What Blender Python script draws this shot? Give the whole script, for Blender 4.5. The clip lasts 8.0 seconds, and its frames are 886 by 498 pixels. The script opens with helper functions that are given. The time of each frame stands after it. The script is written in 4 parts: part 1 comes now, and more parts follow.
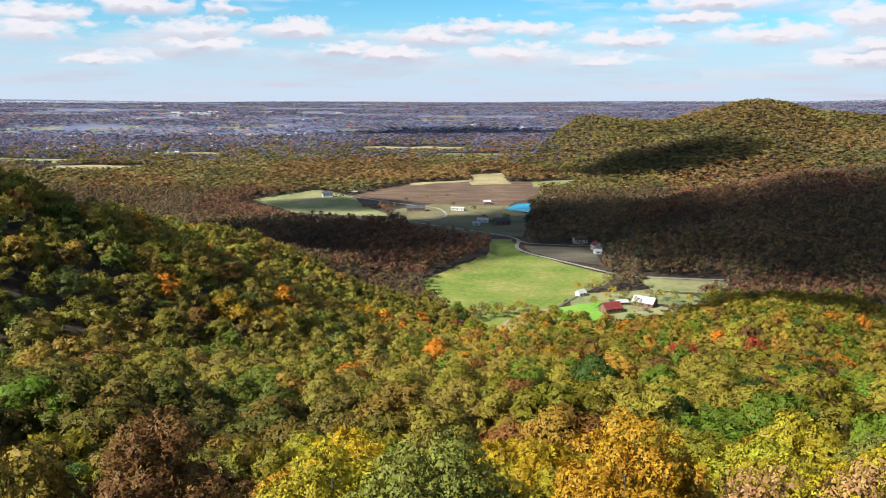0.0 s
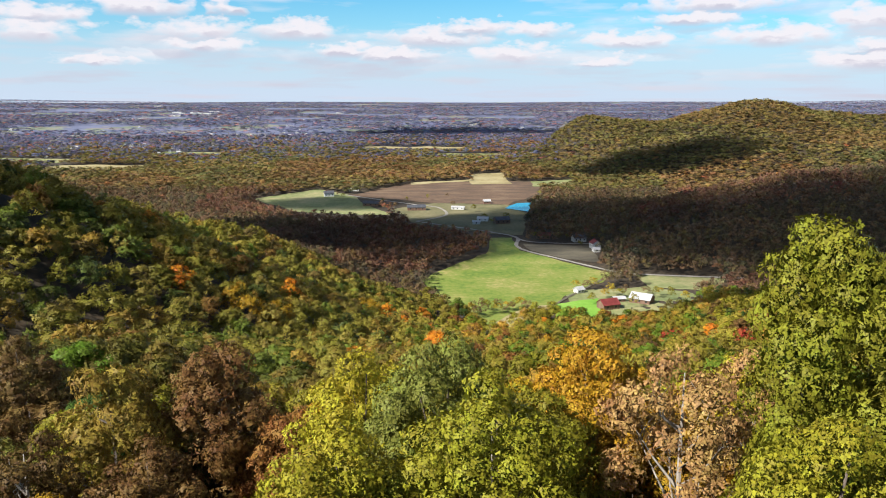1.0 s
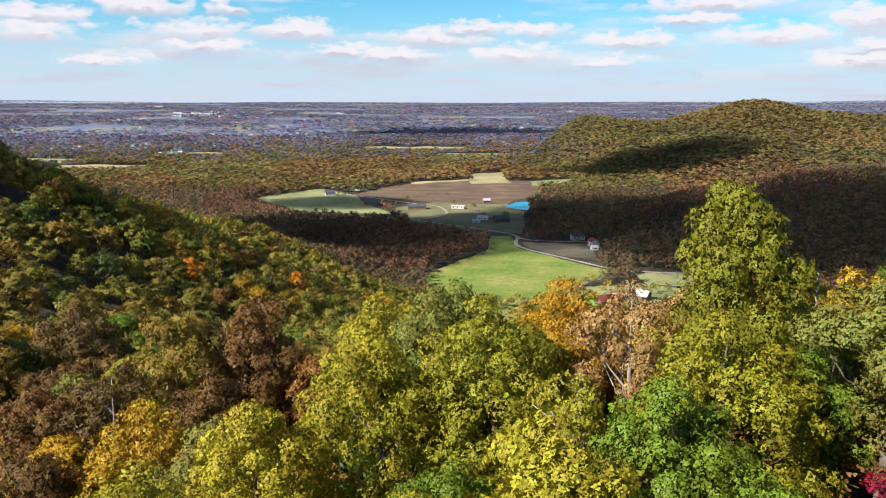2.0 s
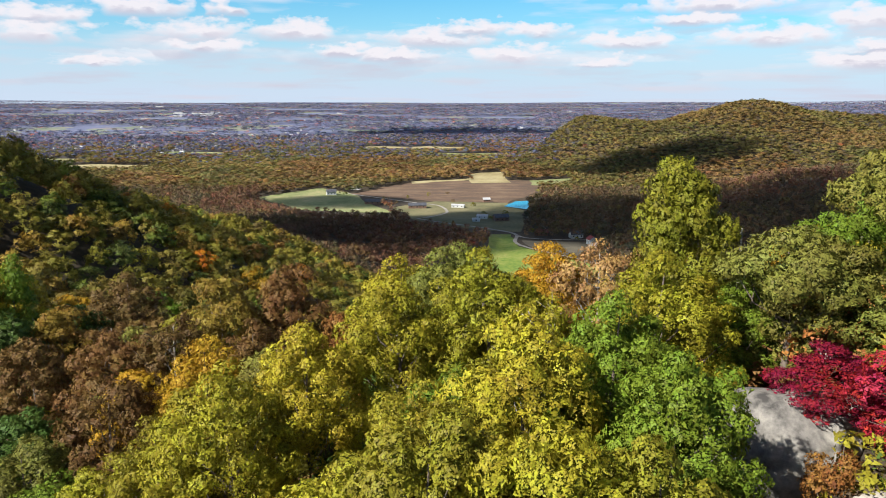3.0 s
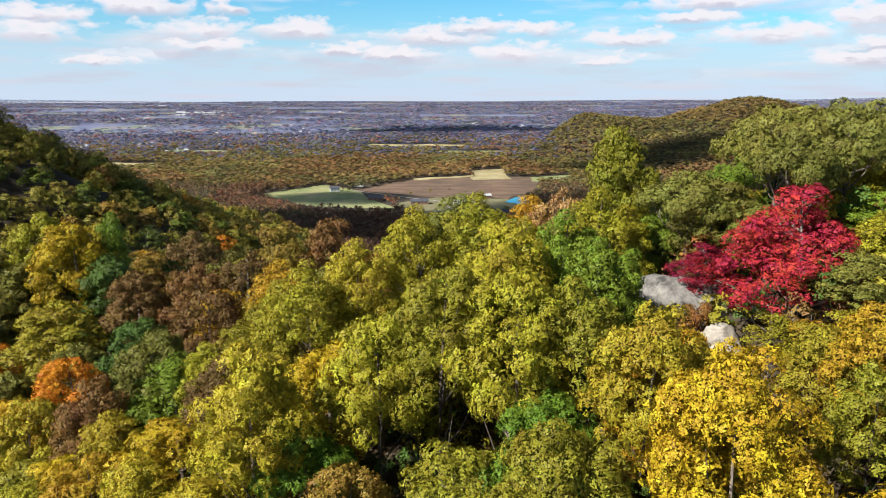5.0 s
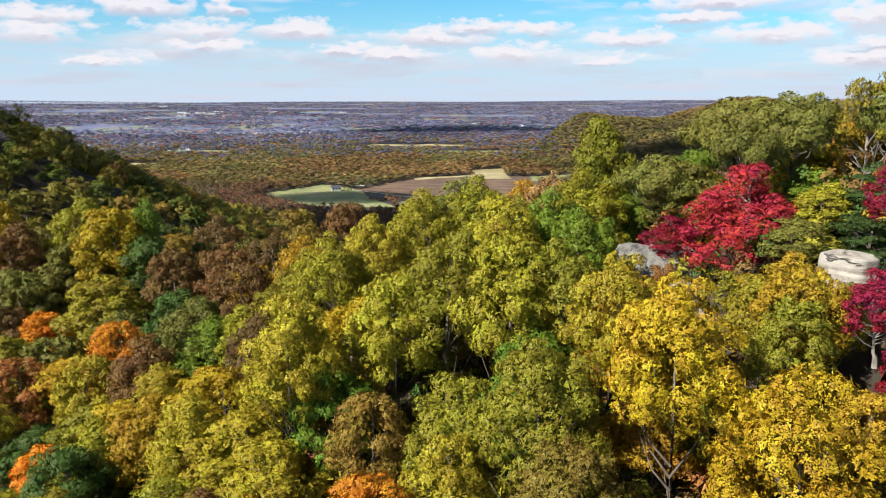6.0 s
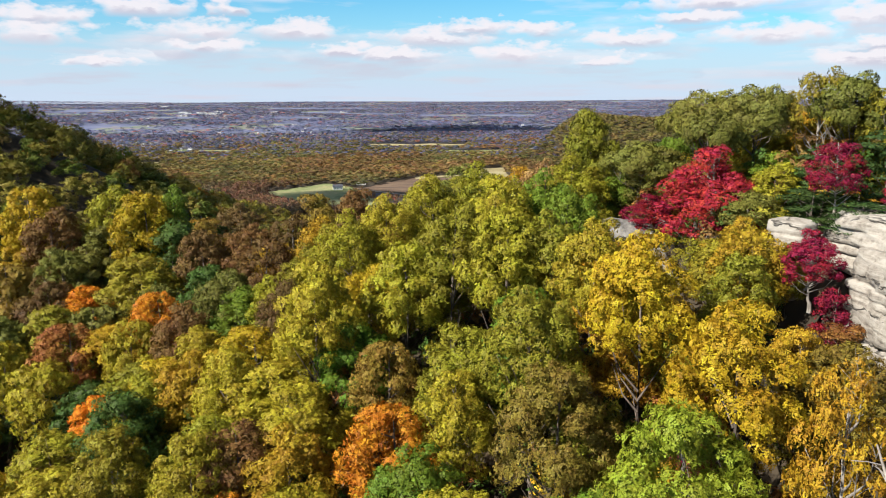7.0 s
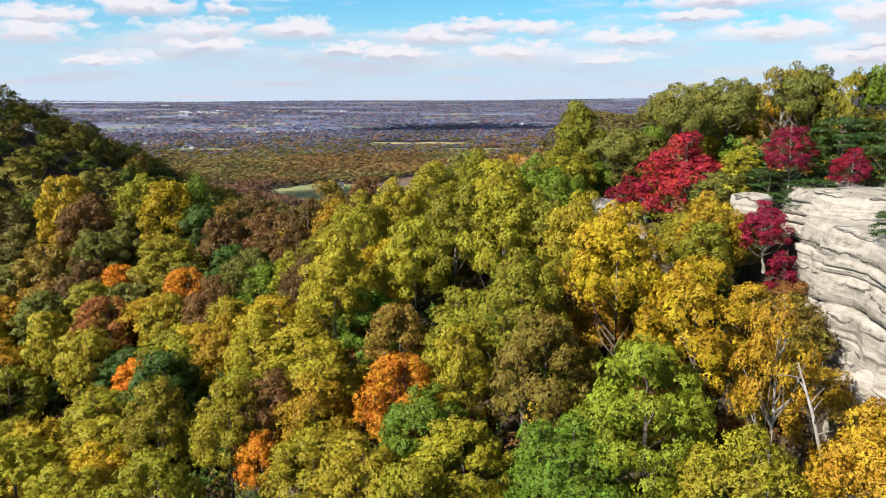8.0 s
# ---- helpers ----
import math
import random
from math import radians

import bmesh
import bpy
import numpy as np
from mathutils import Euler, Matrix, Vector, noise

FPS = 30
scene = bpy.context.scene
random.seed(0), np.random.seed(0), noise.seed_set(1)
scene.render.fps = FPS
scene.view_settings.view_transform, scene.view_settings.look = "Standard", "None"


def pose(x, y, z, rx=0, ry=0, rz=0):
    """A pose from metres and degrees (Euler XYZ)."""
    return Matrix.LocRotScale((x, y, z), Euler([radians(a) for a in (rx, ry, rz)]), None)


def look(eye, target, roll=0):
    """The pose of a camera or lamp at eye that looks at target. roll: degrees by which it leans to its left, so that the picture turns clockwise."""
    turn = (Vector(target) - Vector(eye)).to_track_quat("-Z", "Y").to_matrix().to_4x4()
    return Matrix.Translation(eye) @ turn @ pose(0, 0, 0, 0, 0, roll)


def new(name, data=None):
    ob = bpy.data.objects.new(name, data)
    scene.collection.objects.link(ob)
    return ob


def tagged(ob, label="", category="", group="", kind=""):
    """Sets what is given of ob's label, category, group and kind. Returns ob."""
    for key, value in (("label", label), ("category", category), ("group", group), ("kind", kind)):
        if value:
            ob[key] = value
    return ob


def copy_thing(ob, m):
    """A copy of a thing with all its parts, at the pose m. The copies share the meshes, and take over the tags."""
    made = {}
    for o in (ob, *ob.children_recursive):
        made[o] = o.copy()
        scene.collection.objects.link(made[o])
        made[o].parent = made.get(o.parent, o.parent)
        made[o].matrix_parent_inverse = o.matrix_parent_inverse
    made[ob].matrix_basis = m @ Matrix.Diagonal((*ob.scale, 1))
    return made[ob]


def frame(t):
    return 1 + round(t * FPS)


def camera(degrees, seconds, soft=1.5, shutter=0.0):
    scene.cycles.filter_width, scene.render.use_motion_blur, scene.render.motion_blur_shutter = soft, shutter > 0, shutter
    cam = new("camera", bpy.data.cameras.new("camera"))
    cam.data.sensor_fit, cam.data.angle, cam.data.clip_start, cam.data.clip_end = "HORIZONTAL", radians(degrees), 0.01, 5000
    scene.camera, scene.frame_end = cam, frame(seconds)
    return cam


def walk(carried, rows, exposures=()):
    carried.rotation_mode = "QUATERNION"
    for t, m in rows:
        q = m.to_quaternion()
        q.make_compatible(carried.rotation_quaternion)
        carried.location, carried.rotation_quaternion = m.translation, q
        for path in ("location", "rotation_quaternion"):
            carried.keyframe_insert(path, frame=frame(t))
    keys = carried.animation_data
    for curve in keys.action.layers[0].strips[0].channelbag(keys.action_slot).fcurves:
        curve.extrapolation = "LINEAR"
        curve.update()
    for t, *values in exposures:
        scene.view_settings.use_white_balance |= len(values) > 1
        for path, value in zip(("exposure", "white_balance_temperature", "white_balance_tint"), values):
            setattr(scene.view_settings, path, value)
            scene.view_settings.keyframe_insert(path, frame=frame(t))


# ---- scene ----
cam = camera(61.9, 8.0, soft=1.0)
METRES, EYE, TILT, LEAN, TURN = 70.0, 140.0, -11.94, 0.0, 0.0
ROWS = [
    (0.0, 0.0, 0.0, 0.0, -0.0, 0.0, -0.0),
    (0.5, -0.0022, -0.0603, -0.0144, 0.01, 0.01, -0.01),
    (1.0, -0.0041, -0.1221, -0.0295, 0.01, 0.03, -0.01),
    (1.5, -0.0058, -0.1818, -0.0435, 0.01, 0.04, -0.0),
    (3.0, -0.0132, -0.3728, -0.0902, -0.0, 0.08, 0.02),
    (3.5, -0.0153, -0.4326, -0.105, -0.01, 0.07, 0.04),
    (4.0, -0.0173, -0.4948, -0.1218, 0.01, 0.07, 0.07),
    (4.5, -0.019, -0.5563, -0.1379, 0.04, 0.02, 0.14),
    (5.0, -0.0208, -0.6184, -0.1536, 0.11, -0.03, 0.15),
    (6.5, -0.029, -0.7982, -0.2024, 0.14, 0.02, 0.21),
    (7.0, -0.0318, -0.8561, -0.219, 0.17, 0.0, 0.24),
    (7.5, -0.0339, -0.9102, -0.2345, 0.19, -0.03, 0.28),
    (8.0, -0.0363, -0.9671, -0.2513, 0.2, -0.08, 0.31),
]
walk(cam, [(t, pose(0, 0, EYE, TILT, LEAN, TURN) @ pose(METRES * x, METRES * y, METRES * z, 90 + pitch, roll, yaw)) for t, x, y, z, yaw, pitch, roll in ROWS])

# ---------------------------------------------------------------- world and sun
SUN = Vector((-0.64, -0.40, 0.66)).normalized()
sun_data = bpy.data.lights.new("sun", "SUN")
scene.view_settings.exposure = 0.93
sun_data.energy, sun_data.angle, sun_data.color = 5.0, radians(1.0), (1.0, 0.95, 0.86)
sun = new("sun", sun_data)
sun.matrix_world = look(SUN * 300, (0, 0, 0))

world = bpy.data.worlds.new("world")
scene.world = world
world.use_nodes = True


def node(tree, kind, **settings):
    n = tree.nodes.new(kind)
    for key, value in settings.items():
        if key in n.inputs:
            n.inputs[key].default_value = value
        else:
            setattr(n, key, value)
    return n


def math_node(tree, op, a, b=0.0, clamp=False):
    n = tree.nodes.new("ShaderNodeMath")
    n.operation, n.use_clamp = op, clamp
    for slot, value in zip(n.inputs, (a, b)):
        if isinstance(value, (int, float)):
            slot.default_value = value
        else:
            tree.links.new(value, slot)
    return n.outputs[0]


def ramp(tree, fac, stops):
    n = tree.nodes.new("ShaderNodeValToRGB")
    while len(n.color_ramp.elements) < len(stops):
        n.color_ramp.elements.new(0.5)
    for e, (at, c) in zip(n.color_ramp.elements, stops):
        e.position = at
        e.color = (c, c, c, 1) if isinstance(c, (int, float)) else (*c, 1)
    tree.links.new(fac, n.inputs[0])
    return n.outputs[0]


def mix(tree, fac, a, b, blend="MIX"):
    n = tree.nodes.new("ShaderNodeMix")
    n.data_type, n.blend_type = "RGBA", blend
    for slot, value in ((n.inputs[0], fac), (n.inputs[6], a), (n.inputs[7], b)):
        if isinstance(value, (int, float)):
            slot.default_value = value
        elif isinstance(value, tuple):
            slot.default_value = (*value, 1)
        else:
            tree.links.new(value, slot)
    return n.outputs[2]


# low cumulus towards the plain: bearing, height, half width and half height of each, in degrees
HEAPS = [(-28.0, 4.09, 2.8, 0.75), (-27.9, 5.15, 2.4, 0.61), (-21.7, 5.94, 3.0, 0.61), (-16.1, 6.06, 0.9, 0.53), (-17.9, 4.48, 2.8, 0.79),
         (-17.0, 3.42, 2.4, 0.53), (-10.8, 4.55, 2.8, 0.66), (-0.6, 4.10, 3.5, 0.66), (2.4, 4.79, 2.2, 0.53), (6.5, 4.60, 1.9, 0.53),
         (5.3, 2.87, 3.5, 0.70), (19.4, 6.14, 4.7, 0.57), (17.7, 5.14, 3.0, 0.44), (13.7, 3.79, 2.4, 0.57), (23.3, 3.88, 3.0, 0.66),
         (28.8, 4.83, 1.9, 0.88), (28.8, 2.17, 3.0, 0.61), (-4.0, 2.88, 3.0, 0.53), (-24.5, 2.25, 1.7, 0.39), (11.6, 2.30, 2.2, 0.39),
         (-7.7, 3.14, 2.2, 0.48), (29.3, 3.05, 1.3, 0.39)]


def build_sky():
    """A clear blue sky with rows of low, flat-based cumulus that thicken to the horizon."""
    w = world.node_tree
    w.nodes.clear()
    sky = node(w, "ShaderNodeTexSky", sky_type="NISHITA", sun_disc=False, sun_elevation=math.asin(SUN.z),
               sun_rotation=math.atan2(SUN.x, SUN.y), altitude=400.0, air_density=1.0, dust_density=0.4, ozone_density=2.0)
    way = w.nodes.new("ShaderNodeTexCoord").outputs["Generated"]
    split = w.nodes.new("ShaderNodeSeparateXYZ")
    w.links.new(way, split.inputs[0])
    x, y, z = split.outputs
    side = math_node(w, "ARCTAN2", x, y)
    up = math_node(w, "ARCSINE", z)
    # cloud rows crowd together towards the horizon
    row = math_node(w, "POWER", math_node(w, "MAXIMUM", math_node(w, "ADD", up, 0.012), 0.0005), 0.62)

    def wisps(across, upward, level, detail):
        place = w.nodes.new("ShaderNodeCombineXYZ")
        w.links.new(math_node(w, "MULTIPLY", side, across), place.inputs[0])
        w.links.new(math_node(w, "MULTIPLY", row, upward), place.inputs[1])
        place.inputs[2].default_value = level
        n = node(w, "ShaderNodeTexNoise", Scale=1.0, Detail=detail, Roughness=0.52)
        w.links.new(place.outputs[0], n.inputs["Vector"])
        return n.outputs[0]

    billow = wisps(46.0, 62.0, 1.3, 3.0)
    bend = wisps(20.0, 26.0, 8.1, 2.0)

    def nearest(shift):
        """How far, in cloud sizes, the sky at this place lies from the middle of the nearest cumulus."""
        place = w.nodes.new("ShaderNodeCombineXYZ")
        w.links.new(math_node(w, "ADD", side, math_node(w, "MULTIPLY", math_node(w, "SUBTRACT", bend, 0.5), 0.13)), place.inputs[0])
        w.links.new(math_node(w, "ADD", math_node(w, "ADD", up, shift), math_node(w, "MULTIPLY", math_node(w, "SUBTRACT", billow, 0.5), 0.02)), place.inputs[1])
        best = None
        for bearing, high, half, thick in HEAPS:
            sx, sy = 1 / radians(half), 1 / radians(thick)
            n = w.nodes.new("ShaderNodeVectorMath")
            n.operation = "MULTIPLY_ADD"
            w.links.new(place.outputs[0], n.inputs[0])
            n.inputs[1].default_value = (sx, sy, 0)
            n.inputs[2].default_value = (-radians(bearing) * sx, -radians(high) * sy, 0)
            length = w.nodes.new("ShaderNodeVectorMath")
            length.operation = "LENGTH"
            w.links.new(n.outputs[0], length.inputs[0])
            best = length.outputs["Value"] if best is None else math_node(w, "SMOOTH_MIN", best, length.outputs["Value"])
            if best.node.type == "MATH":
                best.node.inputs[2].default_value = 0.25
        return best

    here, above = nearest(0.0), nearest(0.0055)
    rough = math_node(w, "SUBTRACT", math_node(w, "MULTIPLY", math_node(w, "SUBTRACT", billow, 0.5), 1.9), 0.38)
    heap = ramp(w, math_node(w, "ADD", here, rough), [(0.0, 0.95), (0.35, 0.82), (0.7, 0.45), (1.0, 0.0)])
    cover = ramp(w, up, [(0.0, 0.50), (0.02, 0.56), (0.05, 0.64), (0.075, 0.57), (0.10, 0.48), (0.3, 0.5)])
    puffs = wisps(7.0, 30.0, 3.7, 4.0)
    veil = math_node(w, "MULTIPLY", math_node(w, "SUBTRACT", math_node(w, "ADD", puffs, cover), 1.0), 4.0, True)
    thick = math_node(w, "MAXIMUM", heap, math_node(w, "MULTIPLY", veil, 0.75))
    under = math_node(w, "MULTIPLY_ADD", math_node(w, "SUBTRACT", here, above), 1.5)
    under.node.use_clamp = True
    under.node.inputs[2].default_value = 0.15
    white = mix(w, under, (0.57, 0.545, 0.575), (0.39, 0.375, 0.44))
    haze = ramp(w, up, [(0.0, 0.95), (0.05, 0.72), (0.085, 0.25), (0.14, 0.0)])
    clear = ramp(w, up, [(0.0, (0.026, 0.075, 0.092)), (0.13, (0.028, 0.075, 0.092)), (0.5, (0.046, 0.049, 0.052))])
    blue = mix(w, 1.0, sky.outputs[0], clear, "MULTIPLY")
    blue = mix(w, haze, blue, (0.395, 0.46, 0.565))
    full = mix(w, thick, blue, white)
    back = node(w, "ShaderNodeBackground", Strength=0.86)
    w.links.new(full, back.inputs[0])
    out = w.nodes.new("ShaderNodeOutputWorld")
    w.links.new(back.outputs[0], out.inputs[0])


build_sky()

# ---------------------------------------------------------------- materials


def material(name):
    m = bpy.data.materials.new(name)
    m.use_nodes = True
    t = m.node_tree
    t.nodes.clear()
    return m, t, t.nodes.new("ShaderNodeOutputMaterial")


def leaf_material(name, per_tree, glow=0.15, spread=0.58, leaflets=11.0, gap=0.55):
    """Thin leaves: a matt front, light coming through, colour by tree and a little by leaf."""
    m, t, out = material(name)
    if per_tree:
        base = t.nodes.new("ShaderNodeObjectInfo").outputs["Color"]
    else:
        base = node(t, "ShaderNodeAttribute", attribute_name="tint").outputs["Color"]
    leaf = t.nodes.new("ShaderNodeNewGeometry").outputs["Random Per Island"]
    where = t.nodes.new("ShaderNodeNewGeometry").outputs["Position"]
    patch = node(t, "ShaderNodeTexNoise", Scale=0.55, Detail=2.0)
    t.links.new(where, patch.inputs["Vector"])
    shift = node(t, "ShaderNodeHueSaturation", Saturation=1.0)
    t.links.new(base, shift.inputs["Color"])
    t.links.new(math_node(t, "ADD", math_node(t, "MULTIPLY", leaf, 0.026), math_node(t, "ADD", math_node(t, "MULTIPLY", patch.outputs[0], 0.06), 0.457)), shift.inputs["Hue"])
    # each spray is cut into single leaves
    cells = node(t, "ShaderNodeTexVoronoi", Scale=leaflets, Randomness=1.0)
    t.links.new(where, cells.inputs["Vector"])
    tone = t.nodes.new("ShaderNodeSeparateColor")
    t.links.new(cells.outputs["Color"], tone.inputs[0])
    mixed = math_node(t, "ADD", math_node(t, "MULTIPLY", leaf, 0.4), math_node(t, "MULTIPLY", tone.outputs[0], 0.6))
    light = math_node(t, "ADD", math_node(t, "MULTIPLY", mixed, 2 * spread), math_node(t, "ADD", math_node(t, "MULTIPLY", patch.outputs[0], 0.5), 0.80 - spread))
    t.links.new(light, shift.inputs["Value"])
    front = node(t, "ShaderNodeBsdfPrincipled", Roughness=0.55)
    front.inputs["Specular IOR Level"].default_value = 0.12
    through_leaf = t.nodes.new("ShaderNodeBsdfTranslucent")
    t.links.new(shift.outputs[0], front.inputs["Base Color"])
    t.links.new(shift.outputs[0], through_leaf.inputs[0])
    both = node(t, "ShaderNodeMixShader", Fac=glow)
    t.links.new(front.outputs[0], both.inputs[1])
    t.links.new(through_leaf.outputs[0], both.inputs[2])
    clear = t.nodes.new("ShaderNodeBsdfTransparent")
    cut = t.nodes.new("ShaderNodeMixShader")
    t.links.new(math_node(t, "GREATER_THAN", cells.outputs["Distance"], gap), cut.inputs[0])
    t.links.new(both.outputs[0], cut.inputs[1])
    t.links.new(clear.outputs[0], cut.inputs[2])
    t.links.new(cut.outputs[0], out.inputs[0])
    return m


def mottled(name, colours, scale=1.0, fine=8.0, rough=0.85, bump=0.0, stretch=(1, 1, 1), detail=5.0, space="Object"):
    """A matt surface with stains at two scales and a fine relief."""
    m, t, out = material(name)
    where = t.nodes.new("ShaderNodeTexCoord").outputs[space]
    fit = node(t, "ShaderNodeMapping", Scale=stretch)
    t.links.new(where, fit.inputs[0])
    a = node(t, "ShaderNodeTexNoise", Scale=scale, Detail=detail, Roughness=0.6)
    b = node(t, "ShaderNodeTexNoise", Scale=fine, Detail=4.0, Roughness=0.65)
    for n in (a, b):
        t.links.new(fit.outputs[0], n.inputs["Vector"])
    both = math_node(t, "ADD", math_node(t, "MULTIPLY", a.outputs[0], 0.62), math_node(t, "MULTIPLY", b.outputs[0], 0.38))
    lo, hi = 0.38, 0.62
    stops = [(lo + (hi - lo) * i / max(1, len(colours) - 1), c) for i, c in enumerate(colours)]
    p = node(t, "ShaderNodeBsdfPrincipled", Roughness=rough)
    t.links.new(ramp(t, both, stops), p.inputs["Base Color"])
    if bump:
        bm = node(t, "ShaderNodeBump", Strength=0.7, Distance=bump)
        t.links.new(both, bm.inputs["Height"])
        t.links.new(bm.outputs[0], p.inputs["Normal"])
    t.links.new(p.outputs[0], out.inputs[0])
    return m


LEAF = leaf_material("leaf", True)
LEAF_MASS = leaf_material("leaf_mass", False, glow=0.15, spread=0.24, leaflets=3.2, gap=0.52)
LEAF_FAR = leaf_material("leaf_far", False, glow=0.3, spread=0.1, leaflets=1.6, gap=0.60)
LEAF_NEAR = leaf_material("leaf_near", False, glow=0.14, spread=0.34, leaflets=6.5, gap=0.54)
BARK = mottled("bark", [(0.05, 0.04, 0.03), (0.13, 0.10, 0.08), (0.22, 0.19, 0.16)], 0.8, 6.0, 0.9, 0.03, (1, 1, 0.25))
PALE_BARK = mottled("pale_bark", [(0.12, 0.10, 0.08), (0.24, 0.21, 0.18), (0.36, 0.33, 0.29)], 0.9, 5.0, 0.85, 0.03, (1, 1, 0.3))
MEADOW = mottled("meadow", [(0.075, 0.14, 0.012), (0.135, 0.19, 0.022), (0.185, 0.21, 0.04), (0.30, 0.26, 0.09)], 0.022, 0.25, 0.9, 0.1)
LAWN = mottled("lawn", [(0.11, 0.26, 0.02), (0.15, 0.32, 0.03), (0.2, 0.36, 0.05)], 0.03, 0.3, 0.9, 0.1)
PASTURE = mottled("pasture", [(0.11, 0.14, 0.045), (0.19, 0.21, 0.08), (0.30, 0.27, 0.13)], 0.02, 0.2, 0.9, 0.1)
HAY = mottled("hay", [(0.22, 0.18, 0.08), (0.30, 0.25, 0.12), (0.38, 0.33, 0.18)], 0.02, 0.2, 0.9, 0.1)
STUBBLE = mottled("stubble", [(0.06, 0.042, 0.028), (0.115, 0.068, 0.04), (0.17, 0.115, 0.07)], 0.02, 0.25, 0.95, 0.1, (1, 3, 1))
TILLED = mottled("tilled", [(0.075, 0.065, 0.045), (0.11, 0.095, 0.065), (0.15, 0.13, 0.085)], 0.02, 0.3, 0.95, 0.1, (1, 3, 1))
GRAZED = mottled("grazed", [(0.085, 0.085, 0.035), (0.135, 0.125, 0.055), (0.19, 0.165, 0.085)], 0.025, 0.25, 0.95, 0.1)
GRAVEL = mottled("gravel", [(0.20, 0.18, 0.16), (0.28, 0.26, 0.23), (0.35, 0.32, 0.29)], 0.1, 1.0, 0.9)


def bedded_rock(name):
    """Pale sandstone with thin dark cracks along its beds, streaks and lichen."""
    m, t, out = material(name)
    where = t.nodes.new("ShaderNodeTexCoord").outputs["Object"]
    warp = node(t, "ShaderNodeTexNoise", Scale=0.25, Detail=4.0)
    grain = node(t, "ShaderNodeTexNoise", Scale=2.2, Detail=6.0, Roughness=0.65)
    long = node(t, "ShaderNodeTexNoise", Scale=0.8, Detail=5.0, Roughness=0.6)
    flat = node(t, "ShaderNodeMapping", Scale=(0.5, 0.5, 4.0))
    t.links.new(where, flat.inputs[0])
    t.links.new(where, warp.inputs["Vector"])
    t.links.new(where, grain.inputs["Vector"])
    t.links.new(flat.outputs[0], long.inputs["Vector"])
    z = t.nodes.new("ShaderNodeSeparateXYZ")
    t.links.new(where, z.inputs[0])
    bed = math_node(t, "FRACT", math_node(t, "ADD", math_node(t, "MULTIPLY", z.outputs[2], 0.55), math_node(t, "ADD", math_node(t, "MULTIPLY", warp.outputs[0], 1.5), math_node(t, "MULTIPLY", long.outputs[0], 0.5))))
    gate = ramp(t, long.outputs[0], [(0.0, 0.0), (0.46, 0.0), (0.53, 1.0), (1.0, 1.0)])
    crack = math_node(t, "MULTIPLY", ramp(t, bed, [(0.0, 1.0), (0.035, 0.75), (0.09, 0.0), (1.0, 0.0)]), gate)
    tone = ramp(t, math_node(t, "ADD", math_node(t, "MULTIPLY", long.outputs[0], 0.6), math_node(t, "MULTIPLY", grain.outputs[0], 0.4)),
                [(0.34, (0.07, 0.062, 0.055)), (0.43, (0.23, 0.2, 0.165)), (0.54, (0.34, 0.31, 0.265)), (0.68, (0.39, 0.36, 0.315))])
    p = node(t, "ShaderNodeBsdfPrincipled", Roughness=0.9)
    t.links.new(mix(t, crack, tone, (0.035, 0.03, 0.028)), p.inputs["Base Color"])
    high = math_node(t, "SUBTRACT", math_node(t, "ADD", math_node(t, "MULTIPLY", long.outputs[0], 0.5), math_node(t, "MULTIPLY", grain.outputs[0], 0.3)), crack)
    bm = node(t, "ShaderNodeBump", Strength=0.8, Distance=0.25)
    t.links.new(high, bm.inputs["Height"])
    t.links.new(bm.outputs[0], p.inputs["Normal"])
    t.links.new(p.outputs[0], out.inputs[0])
    return m


ROCK = bedded_rock("sandstone")
MOSSY = mottled("lichen_rock", [(0.05, 0.047, 0.045), (0.19, 0.18, 0.165), (0.36, 0.34, 0.30)], 0.35, 2.0, 0.9, 0.1)
WHITE_ROOF = mottled("white_metal", [(0.34, 0.34, 0.35), (0.42, 0.42, 0.43), (0.5, 0.5, 0.5)], 0.2, 2.0, 0.45)
DARK_ROOF = mottled("dark_roof", [(0.035, 0.04, 0.05), (0.06, 0.065, 0.08), (0.09, 0.09, 0.10)], 0.3, 3.0, 0.7)
RED_ROOF = mottled("red_roof", [(0.11, 0.02, 0.018), (0.17, 0.027, 0.024), (0.21, 0.045, 0.04)], 0.3, 3.0, 0.6)
SIDING = mottled("white_siding", [(0.42, 0.42, 0.40), (0.54, 0.54, 0.52), (0.62, 0.62, 0.6)], 0.3, 3.0, 0.7)
BARN_WOOD = mottled("barn_wood", [(0.10, 0.06, 0.045), (0.17, 0.10, 0.07), (0.22, 0.14, 0.10)], 0.4, 4.0, 0.9, 0, (3, 3, 0.3))
DARK_GLASS = mottled("window_glass", [(0.02, 0.025, 0.03), (0.04, 0.045, 0.05)], 0.5, 3.0, 0.1)


